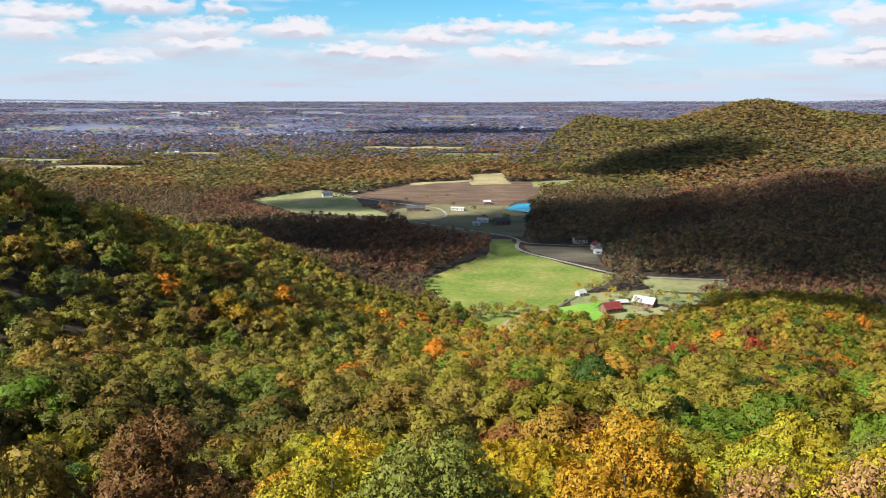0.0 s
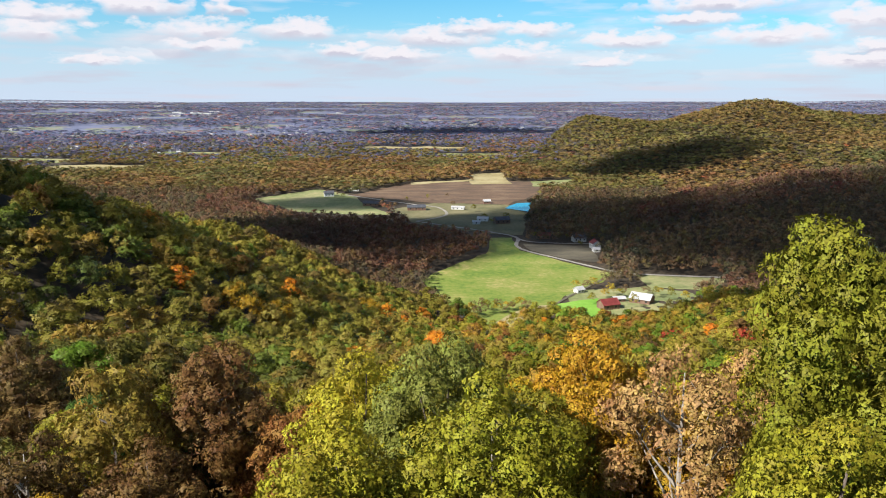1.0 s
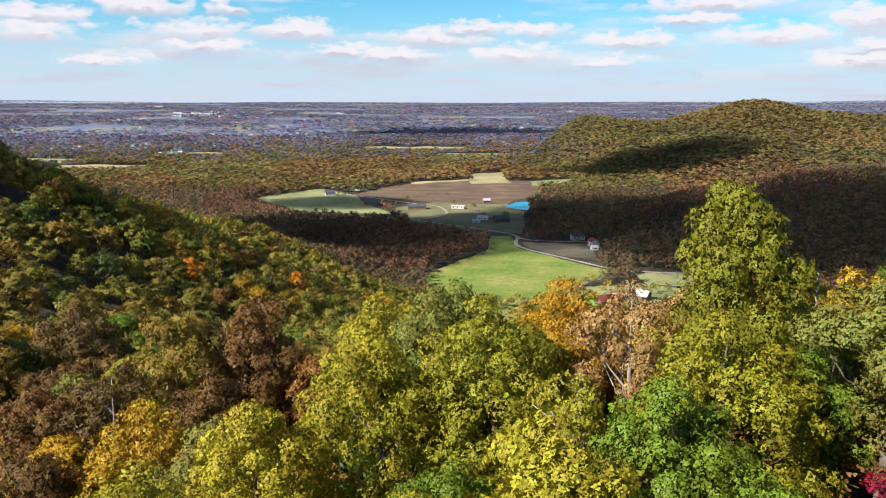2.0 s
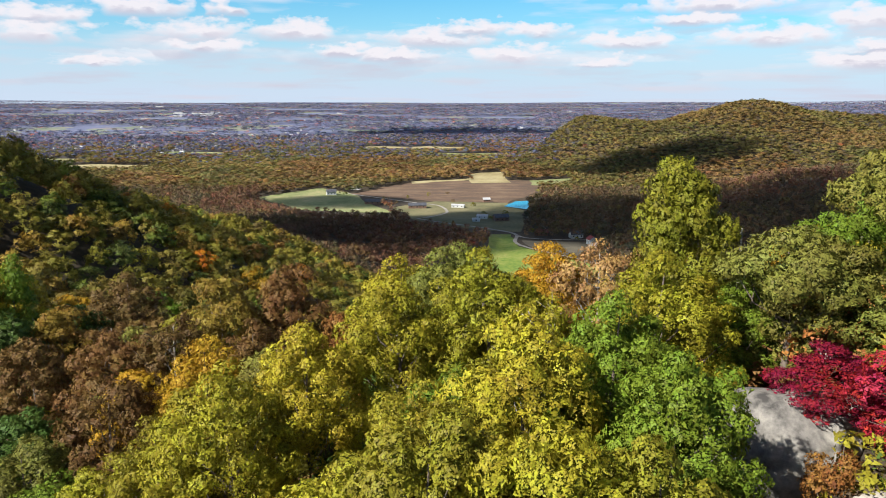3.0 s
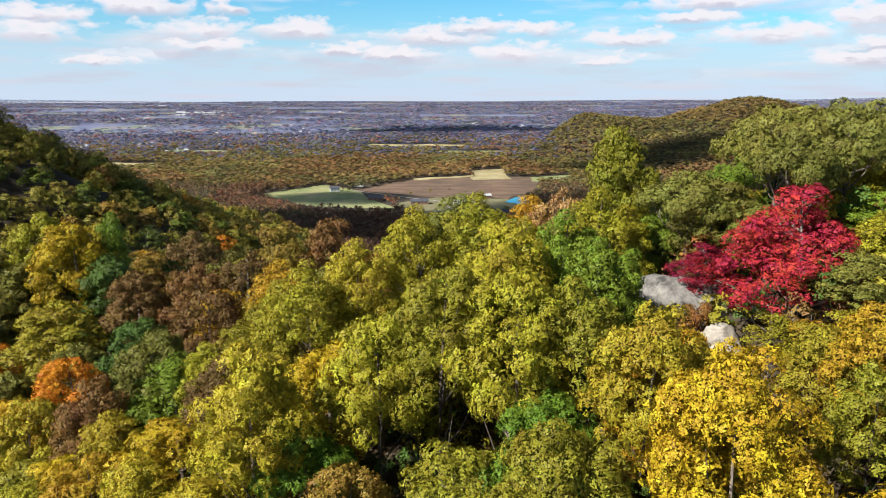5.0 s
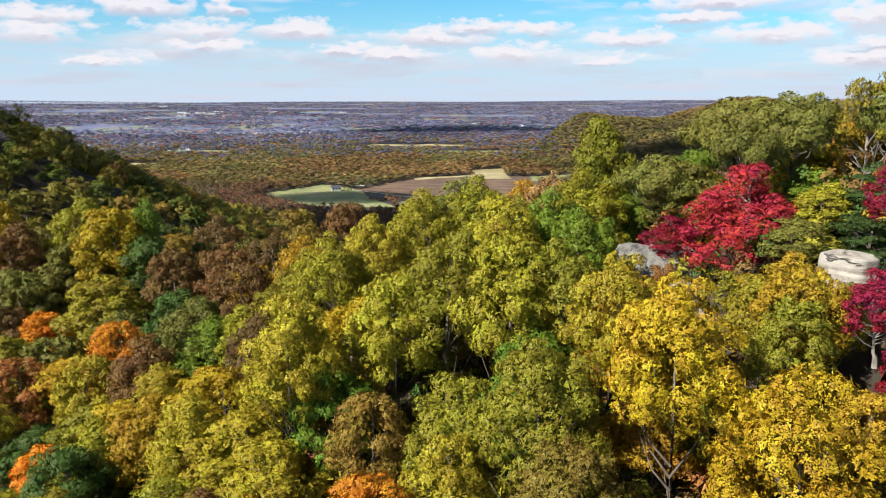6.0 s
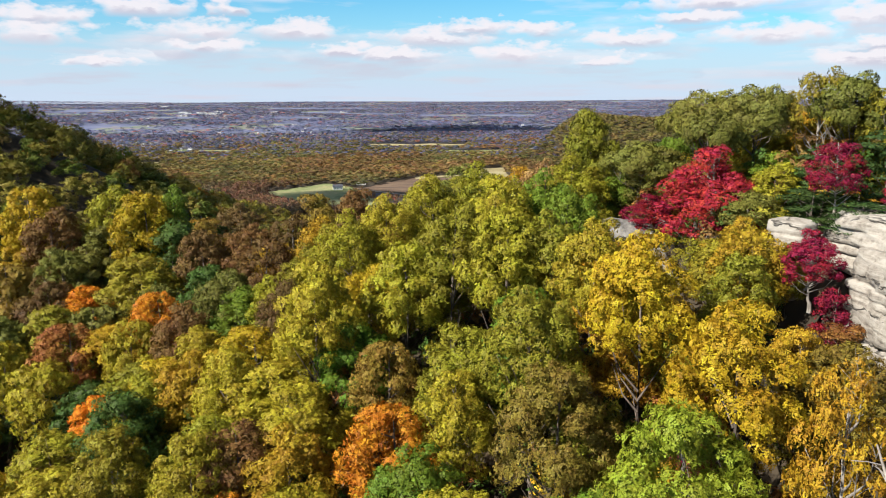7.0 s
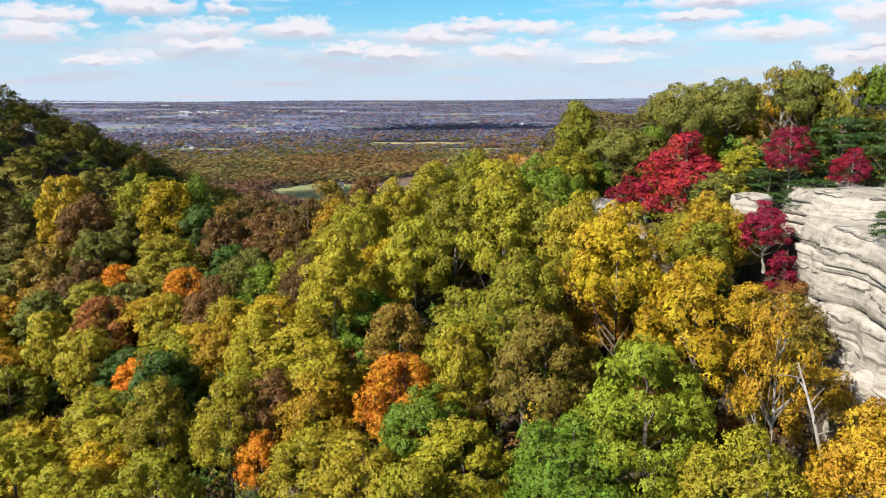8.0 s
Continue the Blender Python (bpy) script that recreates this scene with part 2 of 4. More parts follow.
def vapour(name):
    """White droplets, dense in the middle of a cloud and thin at its rim."""
    m, t, out = material(name)
    gen = t.nodes.new("ShaderNodeTexCoord")
    flat = node(t, "ShaderNodeMapping", Location=(-1, -1, 0), Scale=(2, 2, 0))
    t.links.new(gen.outputs["Generated"], flat.inputs[0])
    rim = t.nodes.new("ShaderNodeVectorMath")
    rim.operation = "LENGTH"
    t.links.new(flat.outputs[0], rim.inputs[0])
    wisp = node(t, "ShaderNodeTexNoise", Scale=0.014, Detail=4.0, Roughness=0.6)
    t.links.new(gen.outputs["Object"], wisp.inputs["Vector"])
    edge = math_node(t, "ADD", rim.outputs["Value"], math_node(t, "MULTIPLY", math_node(t, "SUBTRACT", wisp.outputs[0], 0.5), 0.9))
    dense = ramp(t, edge, [(0.0, 0.76), (0.6, 0.72), (0.8, 0.4), (1.0, 0.0)])
    body = node(t, "ShaderNodeBsdfDiffuse", Color=(0.9, 0.9, 0.9, 1))
    clear = t.nodes.new("ShaderNodeBsdfTransparent")
    both = t.nodes.new("ShaderNodeMixShader")
    t.links.new(dense, both.inputs[0])
    t.links.new(clear.outputs[0], both.inputs[1])
    t.links.new(body.outputs[0], both.inputs[2])
    t.links.new(both.outputs[0], out.inputs[0])
    return m


CLOUD = vapour("cloud")
m_, t_, o_ = material("pond_water")
p_ = node(t_, "ShaderNodeBsdfPrincipled", Roughness=0.12)
p_.inputs["Base Color"].default_value = (0.02, 0.24, 0.36, 1)
t_.links.new(p_.outputs[0], o_.inputs[0])
POND = m_

# ---------------------------------------------------------------- the lie of the land


def crest(x, y, points, near, far, w=7.0):
    """Height of a ridge: a crest line, falling by near on its right-hand side (looking along it) and far on its left."""
    best = np.full(np.shape(x), -1e9)
    for (ax, ay, az), (bx, by, bz) in zip(points, points[1:]):
        dx, dy = bx - ax, by - ay
        s = np.clip(((x - ax) * dx + (y - ay) * dy) / (dx * dx + dy * dy), 0, 1)
        px, py = x - ax - s * dx, y - ay - s * dy
        d = np.sqrt(px * px + py * py)
        turn = np.clip((dx * py - dy * px) / (math.hypot(dx, dy) * (d + 3.0)), -1, 1)
        fall = near + (far - near) * (0.5 + 0.5 * turn)
        best = np.maximum(best, az + s * (bz - az) - fall * (np.sqrt(d * d + w * w) - w))
    return best


def land(x, y):
    """Height of the ground: ridges and knobs over a valley floor at 0 that rises gently to the far plain."""
    x, y = np.asarray(x, float), np.asarray(y, float)
    r = np.hypot(x, y)
    plain = 0.021 * np.maximum(0, r - 900.0) + 3.0 * np.sin(x / 310 + 1) * np.sin(y / 270) * np.clip((r - 1000) / 500, 0, 1)
    parts = [
        # the wooded ridge under the camera, from the cliff to the hill
        crest(x, y, [(70, -14, 121), (30, 0, 121), (14, 9, 118), (0, 12, 116), (-20, 22, 111.5), (-42, 32, 110), (-62, 40, 109), (-100, 70, 95)][::-1], 0.50, 0.33),
        # the cliff's back: high ground
        crest(x, y, [(22, 4, 122), (27, -8, 125), (38, -22, 126), (70, -48, 124), (140, -90, 120)], 1.5, 0.4, 4.0),
        # the hill whose flank runs down into the valley
        crest(x, y, [(-330, 20, 150), (-215, 120, 137), (-154, 183, 126), (-153, 215, 114), (-152, 240, 104), (-133, 270, 90), (-122, 325, 74), (-112, 390, 58), (-100, 480, 28), (-60, 560, 4)], 0.6, 0.5),
        # the spur across the valley mouth
        crest(x, y, [(70, 0, 108), (105, 160, 54), (140, 270, 44), (185, 380, 22), (230, 440, 4)], 0.3, 0.35, 15.0),
        # low dark woods in the valley
        crest(x, y, [(-260, 640, 10), (-130, 640, 4), (-40, 640, 0), (10, 640, -6)], 0.12, 0.12, 20.0),
        # hills across the valley
        crest(x, y, [(200, 640, -2), (290, 690, 30), (370, 730, 52), (480, 760, 58), (700, 800, 72), (1100, 850, 90), (1800, 900, 80)], 0.30, 0.34, 40.0),
        crest(x, y, [(270, 1505, 78), (300, 1525, 88), (375, 1480, 80), (460, 1450, 76), (540, 1435, 99), (604, 1427, 121), (655, 1412, 107), (720, 1395, 98), (850, 1340, 90), (1200, 1250, 92), (2000, 1200, 70)], 0.28, 0.28, 24.0) - 0.5 * np.clip(285 - x, 0, 200) * np.clip((y - 1200) / 150, 0, 1),
    ]
    k = 5.0
    total = np.exp(np.clip((plain) / k, -20, 60))
    for h in parts:
        total = total + np.exp(np.clip(h / k, -20, 60))
    wave = 1.2 * np.sin(x / 17 + 0.5 * np.sin(y / 23)) * np.sin(y / 19 + 1.3)
    high = k * np.log(total) - k * math.log(1.02)
    return high + wave * np.clip(high / 30, 0, 1)


def ground_at(x, y):
    return float(land(np.array([x]), np.array([y]))[0])


def mesh_np(name, verts, faces, mat, smooth=False, normals=None):
    """A mesh from whole arrays of vertices and of faces that all have the same number of corners."""
    me = bpy.data.meshes.new(name)
    verts, faces = np.asarray(verts, np.float32), np.asarray(faces, np.int32)
    n, c = faces.shape
    me.vertices.add(len(verts))
    me.vertices.foreach_set("co", verts.ravel())
    me.loops.add(n * c)
    me.loops.foreach_set("vertex_index", faces.ravel())
    me.polygons.add(n)
    me.polygons.foreach_set("loop_start", np.arange(0, n * c, c, dtype=np.int32))
    if smooth or normals is not None:
        me.polygons.foreach_set("use_smooth", np.ones(n, bool))
    me.update(calc_edges=True)
    me.materials.append(mat)
    if normals is not None:
        me.normals_split_custom_set_from_vertices(np.asarray(normals, np.float32))
    return me


def build_ground():
    rings = [0.0] + list(np.geomspace(6, 4900, 190))
    n = 300
    a = np.linspace(0, 2 * np.pi, n, endpoint=False)
    xs = np.concatenate([r * np.sin(a) for r in rings[1:]])
    ys = np.concatenate([r * np.cos(a) for r in rings[1:]])
    v = np.stack([xs, ys, land(xs, ys)], 1)
    i, j = np.meshgrid(np.arange(len(rings) - 2), np.arange(n), indexing="ij")
    i, j = i.ravel(), j.ravel()
    k = (j + 1) % n
    f = np.stack([i * n + j, i * n + k, (i + 1) * n + k, (i + 1) * n + j], 1)[:, ::-1]
    cap = np.array([[0, 0, ground_at(0, 0)]])
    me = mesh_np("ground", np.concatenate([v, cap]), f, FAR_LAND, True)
    bm = bmesh.new()
    bm.from_mesh(me)
    bm.verts.ensure_lookup_table()
    for q in range(n):
        bm.faces.new((bm.verts[len(v)], bm.verts[(q + 1) % n], bm.verts[q])).smooth = True
    bmesh.ops.recalc_face_normals(bm, faces=bm.faces[:])
    bm.to_mesh(me)
    bm.free()
    return tagged(new("ground", me), "leaf-littered wooded hills falling to a patchwork plain", "ground", kind="structure")


def far_land():
    """Leaf litter under the woods; out on the plain woods in painted blue haze tones, pasture and hay in patches."""
    m, t, out = material("land")
    pos = t.nodes.new("ShaderNodeNewGeometry").outputs["Position"]
    flat = node(t, "ShaderNodeMapping", Scale=(1, 1, 0))
    t.links.new(pos, flat.inputs[0])
    litter = node(t, "ShaderNodeTexNoise", Scale=0.4, Detail=5.0)
    woods = node(t, "ShaderNodeTexNoise", Scale=0.010, Detail=9.0, Roughness=0.75)
    plots = node(t, "ShaderNodeTexVoronoi", Scale=0.013, Randomness=1.0)
    mask = node(t, "ShaderNodeTexNoise", Scale=0.0055, Detail=5.0, Roughness=0.6)
    for n in (litter, woods, plots, mask):
        t.links.new(flat.outputs[0], n.inputs["Vector"])
    near = ramp(t, litter.outputs[0], [(0.3, (0.022, 0.017, 0.01)), (0.55, (0.05, 0.036, 0.02)), (0.75, (0.095, 0.06, 0.03))])
    # blue-violet distance haze, put into the colour of the wooded plain
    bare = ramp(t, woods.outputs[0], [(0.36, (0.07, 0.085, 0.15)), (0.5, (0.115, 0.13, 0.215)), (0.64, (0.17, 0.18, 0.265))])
    pick = t.nodes.new("ShaderNodeSeparateColor")
    t.links.new(plots.outputs["Color"], pick.inputs[0])
    field = ramp(t, pick.outputs[0], [(0.0, (0.14, 0.18, 0.09)), (0.35, (0.20, 0.23, 0.12)), (0.6, (0.29, 0.25, 0.15)), (1.0, (0.17, 0.14, 0.14))])
    open_land = ramp(t, mask.outputs[0], [(0.0, 0.0), (0.53, 0.0), (0.56, 0.75), (1.0, 0.75)])
    plain = mix(t, open_land, bare, field)
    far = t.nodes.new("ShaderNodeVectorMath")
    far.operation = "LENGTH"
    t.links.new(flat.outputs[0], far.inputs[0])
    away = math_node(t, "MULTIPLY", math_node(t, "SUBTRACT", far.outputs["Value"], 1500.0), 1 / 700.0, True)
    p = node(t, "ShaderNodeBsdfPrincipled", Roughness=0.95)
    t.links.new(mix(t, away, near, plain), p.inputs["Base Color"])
    t.links.new(p.outputs[0], out.inputs[0])
    return m


FAR_LAND = far_land()
ground = build_ground()


# ---------------------------------------------------------------- fields, roads and water of the valley


def part(name, bm, mat, parent, label=""):
    """Links a bmesh as one mesh under a thing or a part."""
    me = bpy.data.meshes.new(name)
    bm.to_mesh(me)
    bm.free()
    me.materials.append(mat)
    ob = new(name, me)
    ob.parent = parent
    return tagged(ob, label)


OPEN = []          # outlines kept free of woods


def inside(x, y, outline):
    """Which of the places lie inside an outline."""
    hit = np.zeros(np.shape(x), bool)
    for (ax, ay), (bx, by) in zip(outline, outline[1:] + outline[:1]):
        if ay != by:
            hit ^= ((ay > y) != (by > y)) & (x < (bx - ax) * (y - ay) / (by - ay) + ax)
    return hit


def rounded(outline, steps=5, bulge=0.06):
    """A closed outline with softened corners and slightly uneven sides."""
    rnd = random.Random(len(outline) * 7 + int(outline[0][0]))
    pts = [Vector(p) for p in outline]
    n, res = len(pts), []
    for i in range(n):
        p1, p2 = pts[i], pts[(i + 1) % n]
        for s in range(steps):
            u = s / steps
            side = Vector((-(p2 - p1).y, (p2 - p1).x)) * bulge * (rnd.random() - 0.5)
            res.append(tuple(p1.lerp(p2, u) + side * (1 if 0 < s else 0.5)))
    return res


def field(name, outline, mat, lift, label, category="field", free=True):
    """A thin sheet of turf or soil that follows the ground inside its outline."""
    edge = rounded(outline)
    if free:
        OPEN.append(edge)
    bm = bmesh.new()
    vs = [bm.verts.new((x, y, 0)) for x, y in edge]
    bm.faces.new(vs)
    bmesh.ops.triangulate(bm, faces=bm.faces[:])
    for _ in range(3):
        long = [e for e in bm.edges if e.calc_length() > 14]
        bmesh.ops.subdivide_edges(bm, edges=long, cuts=1)
        bmesh.ops.triangulate(bm, faces=bm.faces[:])
    for v in bm.verts:
        v.co.z = ground_at(v.co.x, v.co.y) + lift
    for f in bm.faces:
        f.smooth = True
        if f.normal.z < 0:
            f.normal_flip()
    me = bpy.data.meshes.new(name)
    bm.to_mesh(me)
    bm.free()
    me.materials.append(mat)
    return tagged(new(name, me), label, category, kind="structure")


def road(name, line, width, mat, lift, label):
    """A strip laid along a smooth line."""
    pts, fine = [Vector(p) for p in line], []
    for i in range(len(pts) - 1):
        p0, p1, p2, p3 = pts[max(i - 1, 0)], pts[i], pts[i + 1], pts[min(i + 2, len(pts) - 1)]
        for s in range(8):
            u = s / 8
            fine.append(0.5 * (2 * p1 + (p2 - p0) * u + (2 * p0 - 5 * p1 + 4 * p2 - p3) * u * u + (3 * p1 - p0 - 3 * p2 + p3) * u ** 3))
    fine.append(pts[-1])
    bm, last = bmesh.new(), None
    for i, p in enumerate(fine):
        d = (fine[min(i + 1, len(fine) - 1)] - fine[max(i - 1, 0)]).normalized()
        side = Vector((-d.y, d.x)) * width / 2 * (1 + 0.12 * math.sin(i * 1.7))
        pair = [bm.verts.new((*(p + q), ground_at(*(p + q)) + lift)) for q in (side, -side)]
        if last:
            bm.faces.new((last[1], pair[1], pair[0], last[0])).smooth = True
        last = pair
    OPEN.append([tuple(p + Vector((-3, 0))) for p in fine] + [tuple(p + Vector((3, 0))) for p in fine[::-1]])
    me = bpy.data.meshes.new(name)
    bm.to_mesh(me)
    bm.free()
    me.materials.append(mat)
    return tagged(new(name, me), label, "road", kind="structure")


field("meadow", [(-17, 540), (7, 580), (37, 629), (47, 705), (67, 707), (68, 645), (102, 601), (135, 558), (120, 532), (84, 491), (75, 469), (53, 451), (24, 412), (16, 442), (-9, 487)], MEADOW, 0.15, "sunlit mown green hay meadow on the valley floor")
field("hay_strip", [(22, 408), (33, 431), (54, 466), (74, 471), (56, 442), (37, 408)], HAY, 0.25, "pale dry grass strip along the meadow edge")
field("tilled_field", [(75, 675), (138, 665), (133, 596), (104, 613), (79, 645)], TILLED, 0.2, "dark brown tilled field beside the farm lane")
field("lawn", [(77, 473), (107, 487), (103, 448), (70, 425)], LAWN, 0.2, "vivid green lawn below the barns")
field("roadside_field", [(150, 558), (216, 540), (195, 505), (151, 518)], PASTURE, 0.15, "pale green pasture by the road")
field("upper_pasture", [(-252, 964), (-183, 1060), (-136, 1013), (-55, 846), (-108, 850), (-178, 870)], PASTURE, 0.3, "green pasture with mown strips near farmhouses")
field("stubble_field", [(-130, 1001), (-39, 1140), (145, 1140), (141, 1030), (83, 924), (-10, 939)], STUBBLE, 0.3, "reddish-brown stubble field on the valley floor")
field("farm_pasture", [(-65, 892), (-10, 939), (83, 924), (97, 858), (79, 719), (49, 725), (-27, 782)], GRAZED, 0.2, "grey-brown grazed pasture between farm buildings")
field("clearing", [(45, 1238), (102, 1256), (105, 1117), (43, 1110)], HAY, 0.4, "pale hay clearing in brown woods")
field("clearing", [(136, 1144), (206, 1164), (191, 1091), (134, 1085)], PASTURE, 0.4, "pale green clearing in the woods")
field("hay_edge", [(-51, 1126), (41, 1166), (40, 1146), (-48, 1104)], HAY, 0.5, "dry tan grass margin above the stubble")
field("far_pasture", [(-850, 1330), (-700, 1335), (-690, 1400), (-860, 1410)], PASTURE, 0.5, "pale green far pasture beyond the wooded hill")
field("far_hay_field", [(-680, 1235), (-540, 1250), (-520, 1320), (-690, 1305)], HAY, 0.5, "tan far hay field at the edge of the woods")
field("far_pasture", [(-600, 1500), (-470, 1490), (-440, 1560), (-590, 1580)], PASTURE, 0.5, "green far pasture near the town")
field("far_hay_field", [(-180, 1650), (40, 1640), (60, 1720), (-190, 1730)], HAY, 0.5, "long tan far field before the dark woods")
field("far_hay_field", [(-20, 1520), (120, 1530), (130, 1580), (-10, 1580)], PASTURE, 0.5, "pale green strip among brown far woods")
pond = field("pond", [(76, 897), (94, 934), (113, 939), (108, 900), (102, 870)], POND, 0.6, "bright blue farm pond beside dark woods", "pond")
road("farm_road", [(-30, 800), (-6, 826), (4, 854), (-6, 901), (-31, 920), (-69, 949), (-134, 1001)], 3.4, GRAVEL, 0.6, "pale gravel farm road curving past the houses")
road("valley_road", [(-30, 800), (-9, 782), (49, 734), (72, 705), (68, 665), (76, 640), (99, 611), (134, 567), (152, 556), (230, 540)], 3.6, GRAVEL, 0.6, "pale winding valley road")
road("lane", [(72, 702), (81, 685), (106, 677), (140, 672)], 2.8, GRAVEL, 0.7, "pale gravel lane to the white house")
road("field_track", [(70, 462), (84, 485), (98, 505), (122, 540)], 2.0, TILLED, 0.5, "dark track between meadow and lawn")

field("farmyard", [(85, 505), (150, 520), (178, 500), (165, 440), (120, 415), (88, 425)], PASTURE, 0.1, "rough grass yard round the barns")

# ---------------------------------------------------------------- farm buildings


def box(bm, x0, x1, y0, y1, z0, z1):
    v = [bm.verts.new(p) for p in ((x0, y0, z0), (x1, y0, z0), (x1, y1, z0), (x0, y1, z0), (x0, y0, z1), (x1, y0, z1), (x1, y1, z1), (x0, y1, z1))]
    for q in ((3, 2, 1, 0), (4, 5, 6, 7), (0, 1, 5, 4), (1, 2, 6, 5), (2, 3, 7, 6), (3, 0, 4, 7)):
        bm.faces.new([v[i] for i in q])


def building(name, length, width, eaves, rise, wall_mat, roof_mat, label, category, windows=2, chimney=False):
    """A gabled building, its long side along x, with overhanging roof slabs, a door and windows."""
    base = tagged(new(name), label, category)
    l, w = length / 2, width / 2
    bm = bmesh.new()
    low = [bm.verts.new(p) for p in ((-l, -w, -1), (l, -w, -1), (l, w, -1), (-l, w, -1))]
    top = [bm.verts.new(p) for p in ((-l, -w, eaves), (l, -w, eaves), (l, w, eaves), (-l, w, eaves))]
    a, b = bm.verts.new((-l, 0, eaves + rise)), bm.verts.new((l, 0, eaves + rise))
    bm.faces.new((low[0], low[1], top[1], top[0]))
    bm.faces.new((low[2], low[3], top[3], top[2]))
    bm.faces.new((low[1], low[2], top[2], b, top[1]))
    bm.faces.new((low[3], low[0], top[0], a, top[3]))
    wall = part("wall", bm, wall_mat, base)
    o, th = 0.5, 0.25
    for sgn in (-1, 1):
        bm = bmesh.new()
        drop = rise * o / w
        pts = [(-l - o, sgn * (w + o), eaves - drop), (l + o, sgn * (w + o), eaves - drop), (l + o, 0, eaves + rise), (-l - o, 0, eaves + rise)]
        lo = [bm.verts.new((x, y, z + 0.02)) for x, y, z in pts]
        hi = [bm.verts.new((x, y, z + th)) for x, y, z in pts]
        bm.faces.new(hi), bm.faces.new(lo[::-1])
        for i in range(4):
            bm.faces.new((lo[i], lo[(i + 1) % 4], hi[(i + 1) % 4], hi[i]))
        bmesh.ops.recalc_face_normals(bm, faces=bm.faces[:])
        part("roof", bm, roof_mat, base)
    for i in range(windows):
        x = -l + length * (i + 0.5) / windows
        bm = bmesh.new()
        box(bm, x - 0.6, x + 0.6, -w - 0.06, -w + 0.1, eaves * 0.4, eaves * 0.4 + 1.3)
        part("window", bm, DARK_GLASS, wall)
    bm = bmesh.new()
    box(bm, l - 0.1, l + 0.07, -0.9, 0.9, 0, 2.2)
    part("door", bm, BARN_WOOD, wall)
    if chimney:
        bm = bmesh.new()
        box(bm, -l * 0.5 - 0.4, -l * 0.5 + 0.4, -0.4, 0.4, eaves, eaves + rise + 1.2)
        part("chimney", bm, RED_ROOF, base)
    return base


FARM = []


def settle(ob, x, y, turn):
    ob.matrix_basis = pose(x, y, ground_at(x, y), 0, 0, turn)
    FARM.append((x, y))
    return ob


settle(building("barn", 14, 10, 3.4, 3.0, BARN_WOOD, WHITE_ROOF, "large barn with a white metal roof among trees", "barn", 3), 135, 476, -35)
settle(building("shed", 8, 4, 2.4, 1.2, BARN_WOOD, WHITE_ROOF, "small white-roofed shed beside the barn", "shed", 1), 120, 479, 10)
settle(building("red_barn", 12, 9, 3.6, 3.0, BARN_WOOD, RED_ROOF, "brown wooden barn with a red metal roof", "barn", 2), 109, 462, 20)
settle(building("farmhouse", 9, 8, 5.2, 2.6, SIDING, RED_ROOF, "white farmhouse with a bright red roof", "house", 2, True), 139, 654, -80)
settle(building("garage", 6, 6, 2.6, 1.4, SIDING, WHITE_ROOF, "small white garage by the lane", "garage", 1), 137, 640, 5)
settle(building("grey_house", 12, 9, 4.0, 2.6, SIDING, DARK_ROOF, "pale house with a dark roof under trees", "house", 3, True), 130, 688, 10)
settle(building("brown_house", 13, 9, 3.4, 2.4, BARN_WOOD, RED_ROOF, "dull brown house by dark woods", "house", 3), 98, 704, -5)
settle(building("blue_barn", 22, 12, 4.0, 2.4, BARN_WOOD, DARK_ROOF, "long barn with a dark blue roof", "barn", 3), -33, 886, 4)
settle(building("long_barn", 20, 10, 3.6, 2.6, BARN_WOOD, DARK_ROOF, "long dark-roofed barn in the pasture", "barn", 3), -91, 918, -8)
settle(building("stable", 9, 7, 3.0, 2.0, BARN_WOOD, DARK_ROOF, "small dark stable beside the long barn", "stable", 2), -73, 920, 20)
settle(building("white_house", 13, 9, 4.6, 3.0, SIDING, DARK_ROOF, "white farmhouse with a dark roof beside a tree", "house", 3, True), -156, 992, 15)
settle(building("white_trailer", 14, 5, 2.8, 1.0, SIDING, WHITE_ROOF, "long white shed at the wood's edge", "shed", 3), -128, 1042, 5)
settle(building("white_shed", 12, 7, 3.0, 1.8, SIDING, WHITE_ROOF, "white shed in the farmyard", "shed", 2), 44, 806, -10)
settle(building("dark_barn", 16, 11, 4.4, 2.8, BARN_WOOD, DARK_ROOF, "dark barn in the farmyard", "barn", 3), 64, 792, 15)
settle(building("low_shed", 8, 6, 2.6, 1.4, SIDING, WHITE_ROOF, "low pale shed by the farmyard", "shed", 1), 36, 786, 0)
settle(building("trailer_home", 16, 6, 3.0, 1.2, SIDING, WHITE_ROOF, "pale mobile home beside the farm road", "house", 3), 18, 890, -12)
settle(building("small_barn", 9, 7, 3.2, 2.0, BARN_WOOD, WHITE_ROOF, "small barn at the field edge", "barn", 1), 56, 936, 10)
settle(building("cottage", 6, 5, 2.6, 1.8, SIDING, WHITE_ROOF, "small white cottage among yard trees", "house", 2), 97, 503, 30)

# ---------------------------------------------------------------- the far town
town_house = building("town_house", 14, 11, 5, 3, SIDING, WHITE_ROOF, "tiny white house of the far town", "house", 2)
town_house["group"] = "houses of the far town"
town_hall = building("warehouse", 70, 30, 8, 3, SIDING, WHITE_ROOF, "long white warehouse of the far town", "warehouse", 4)
town_hall["group"] = "warehouses of the far town"


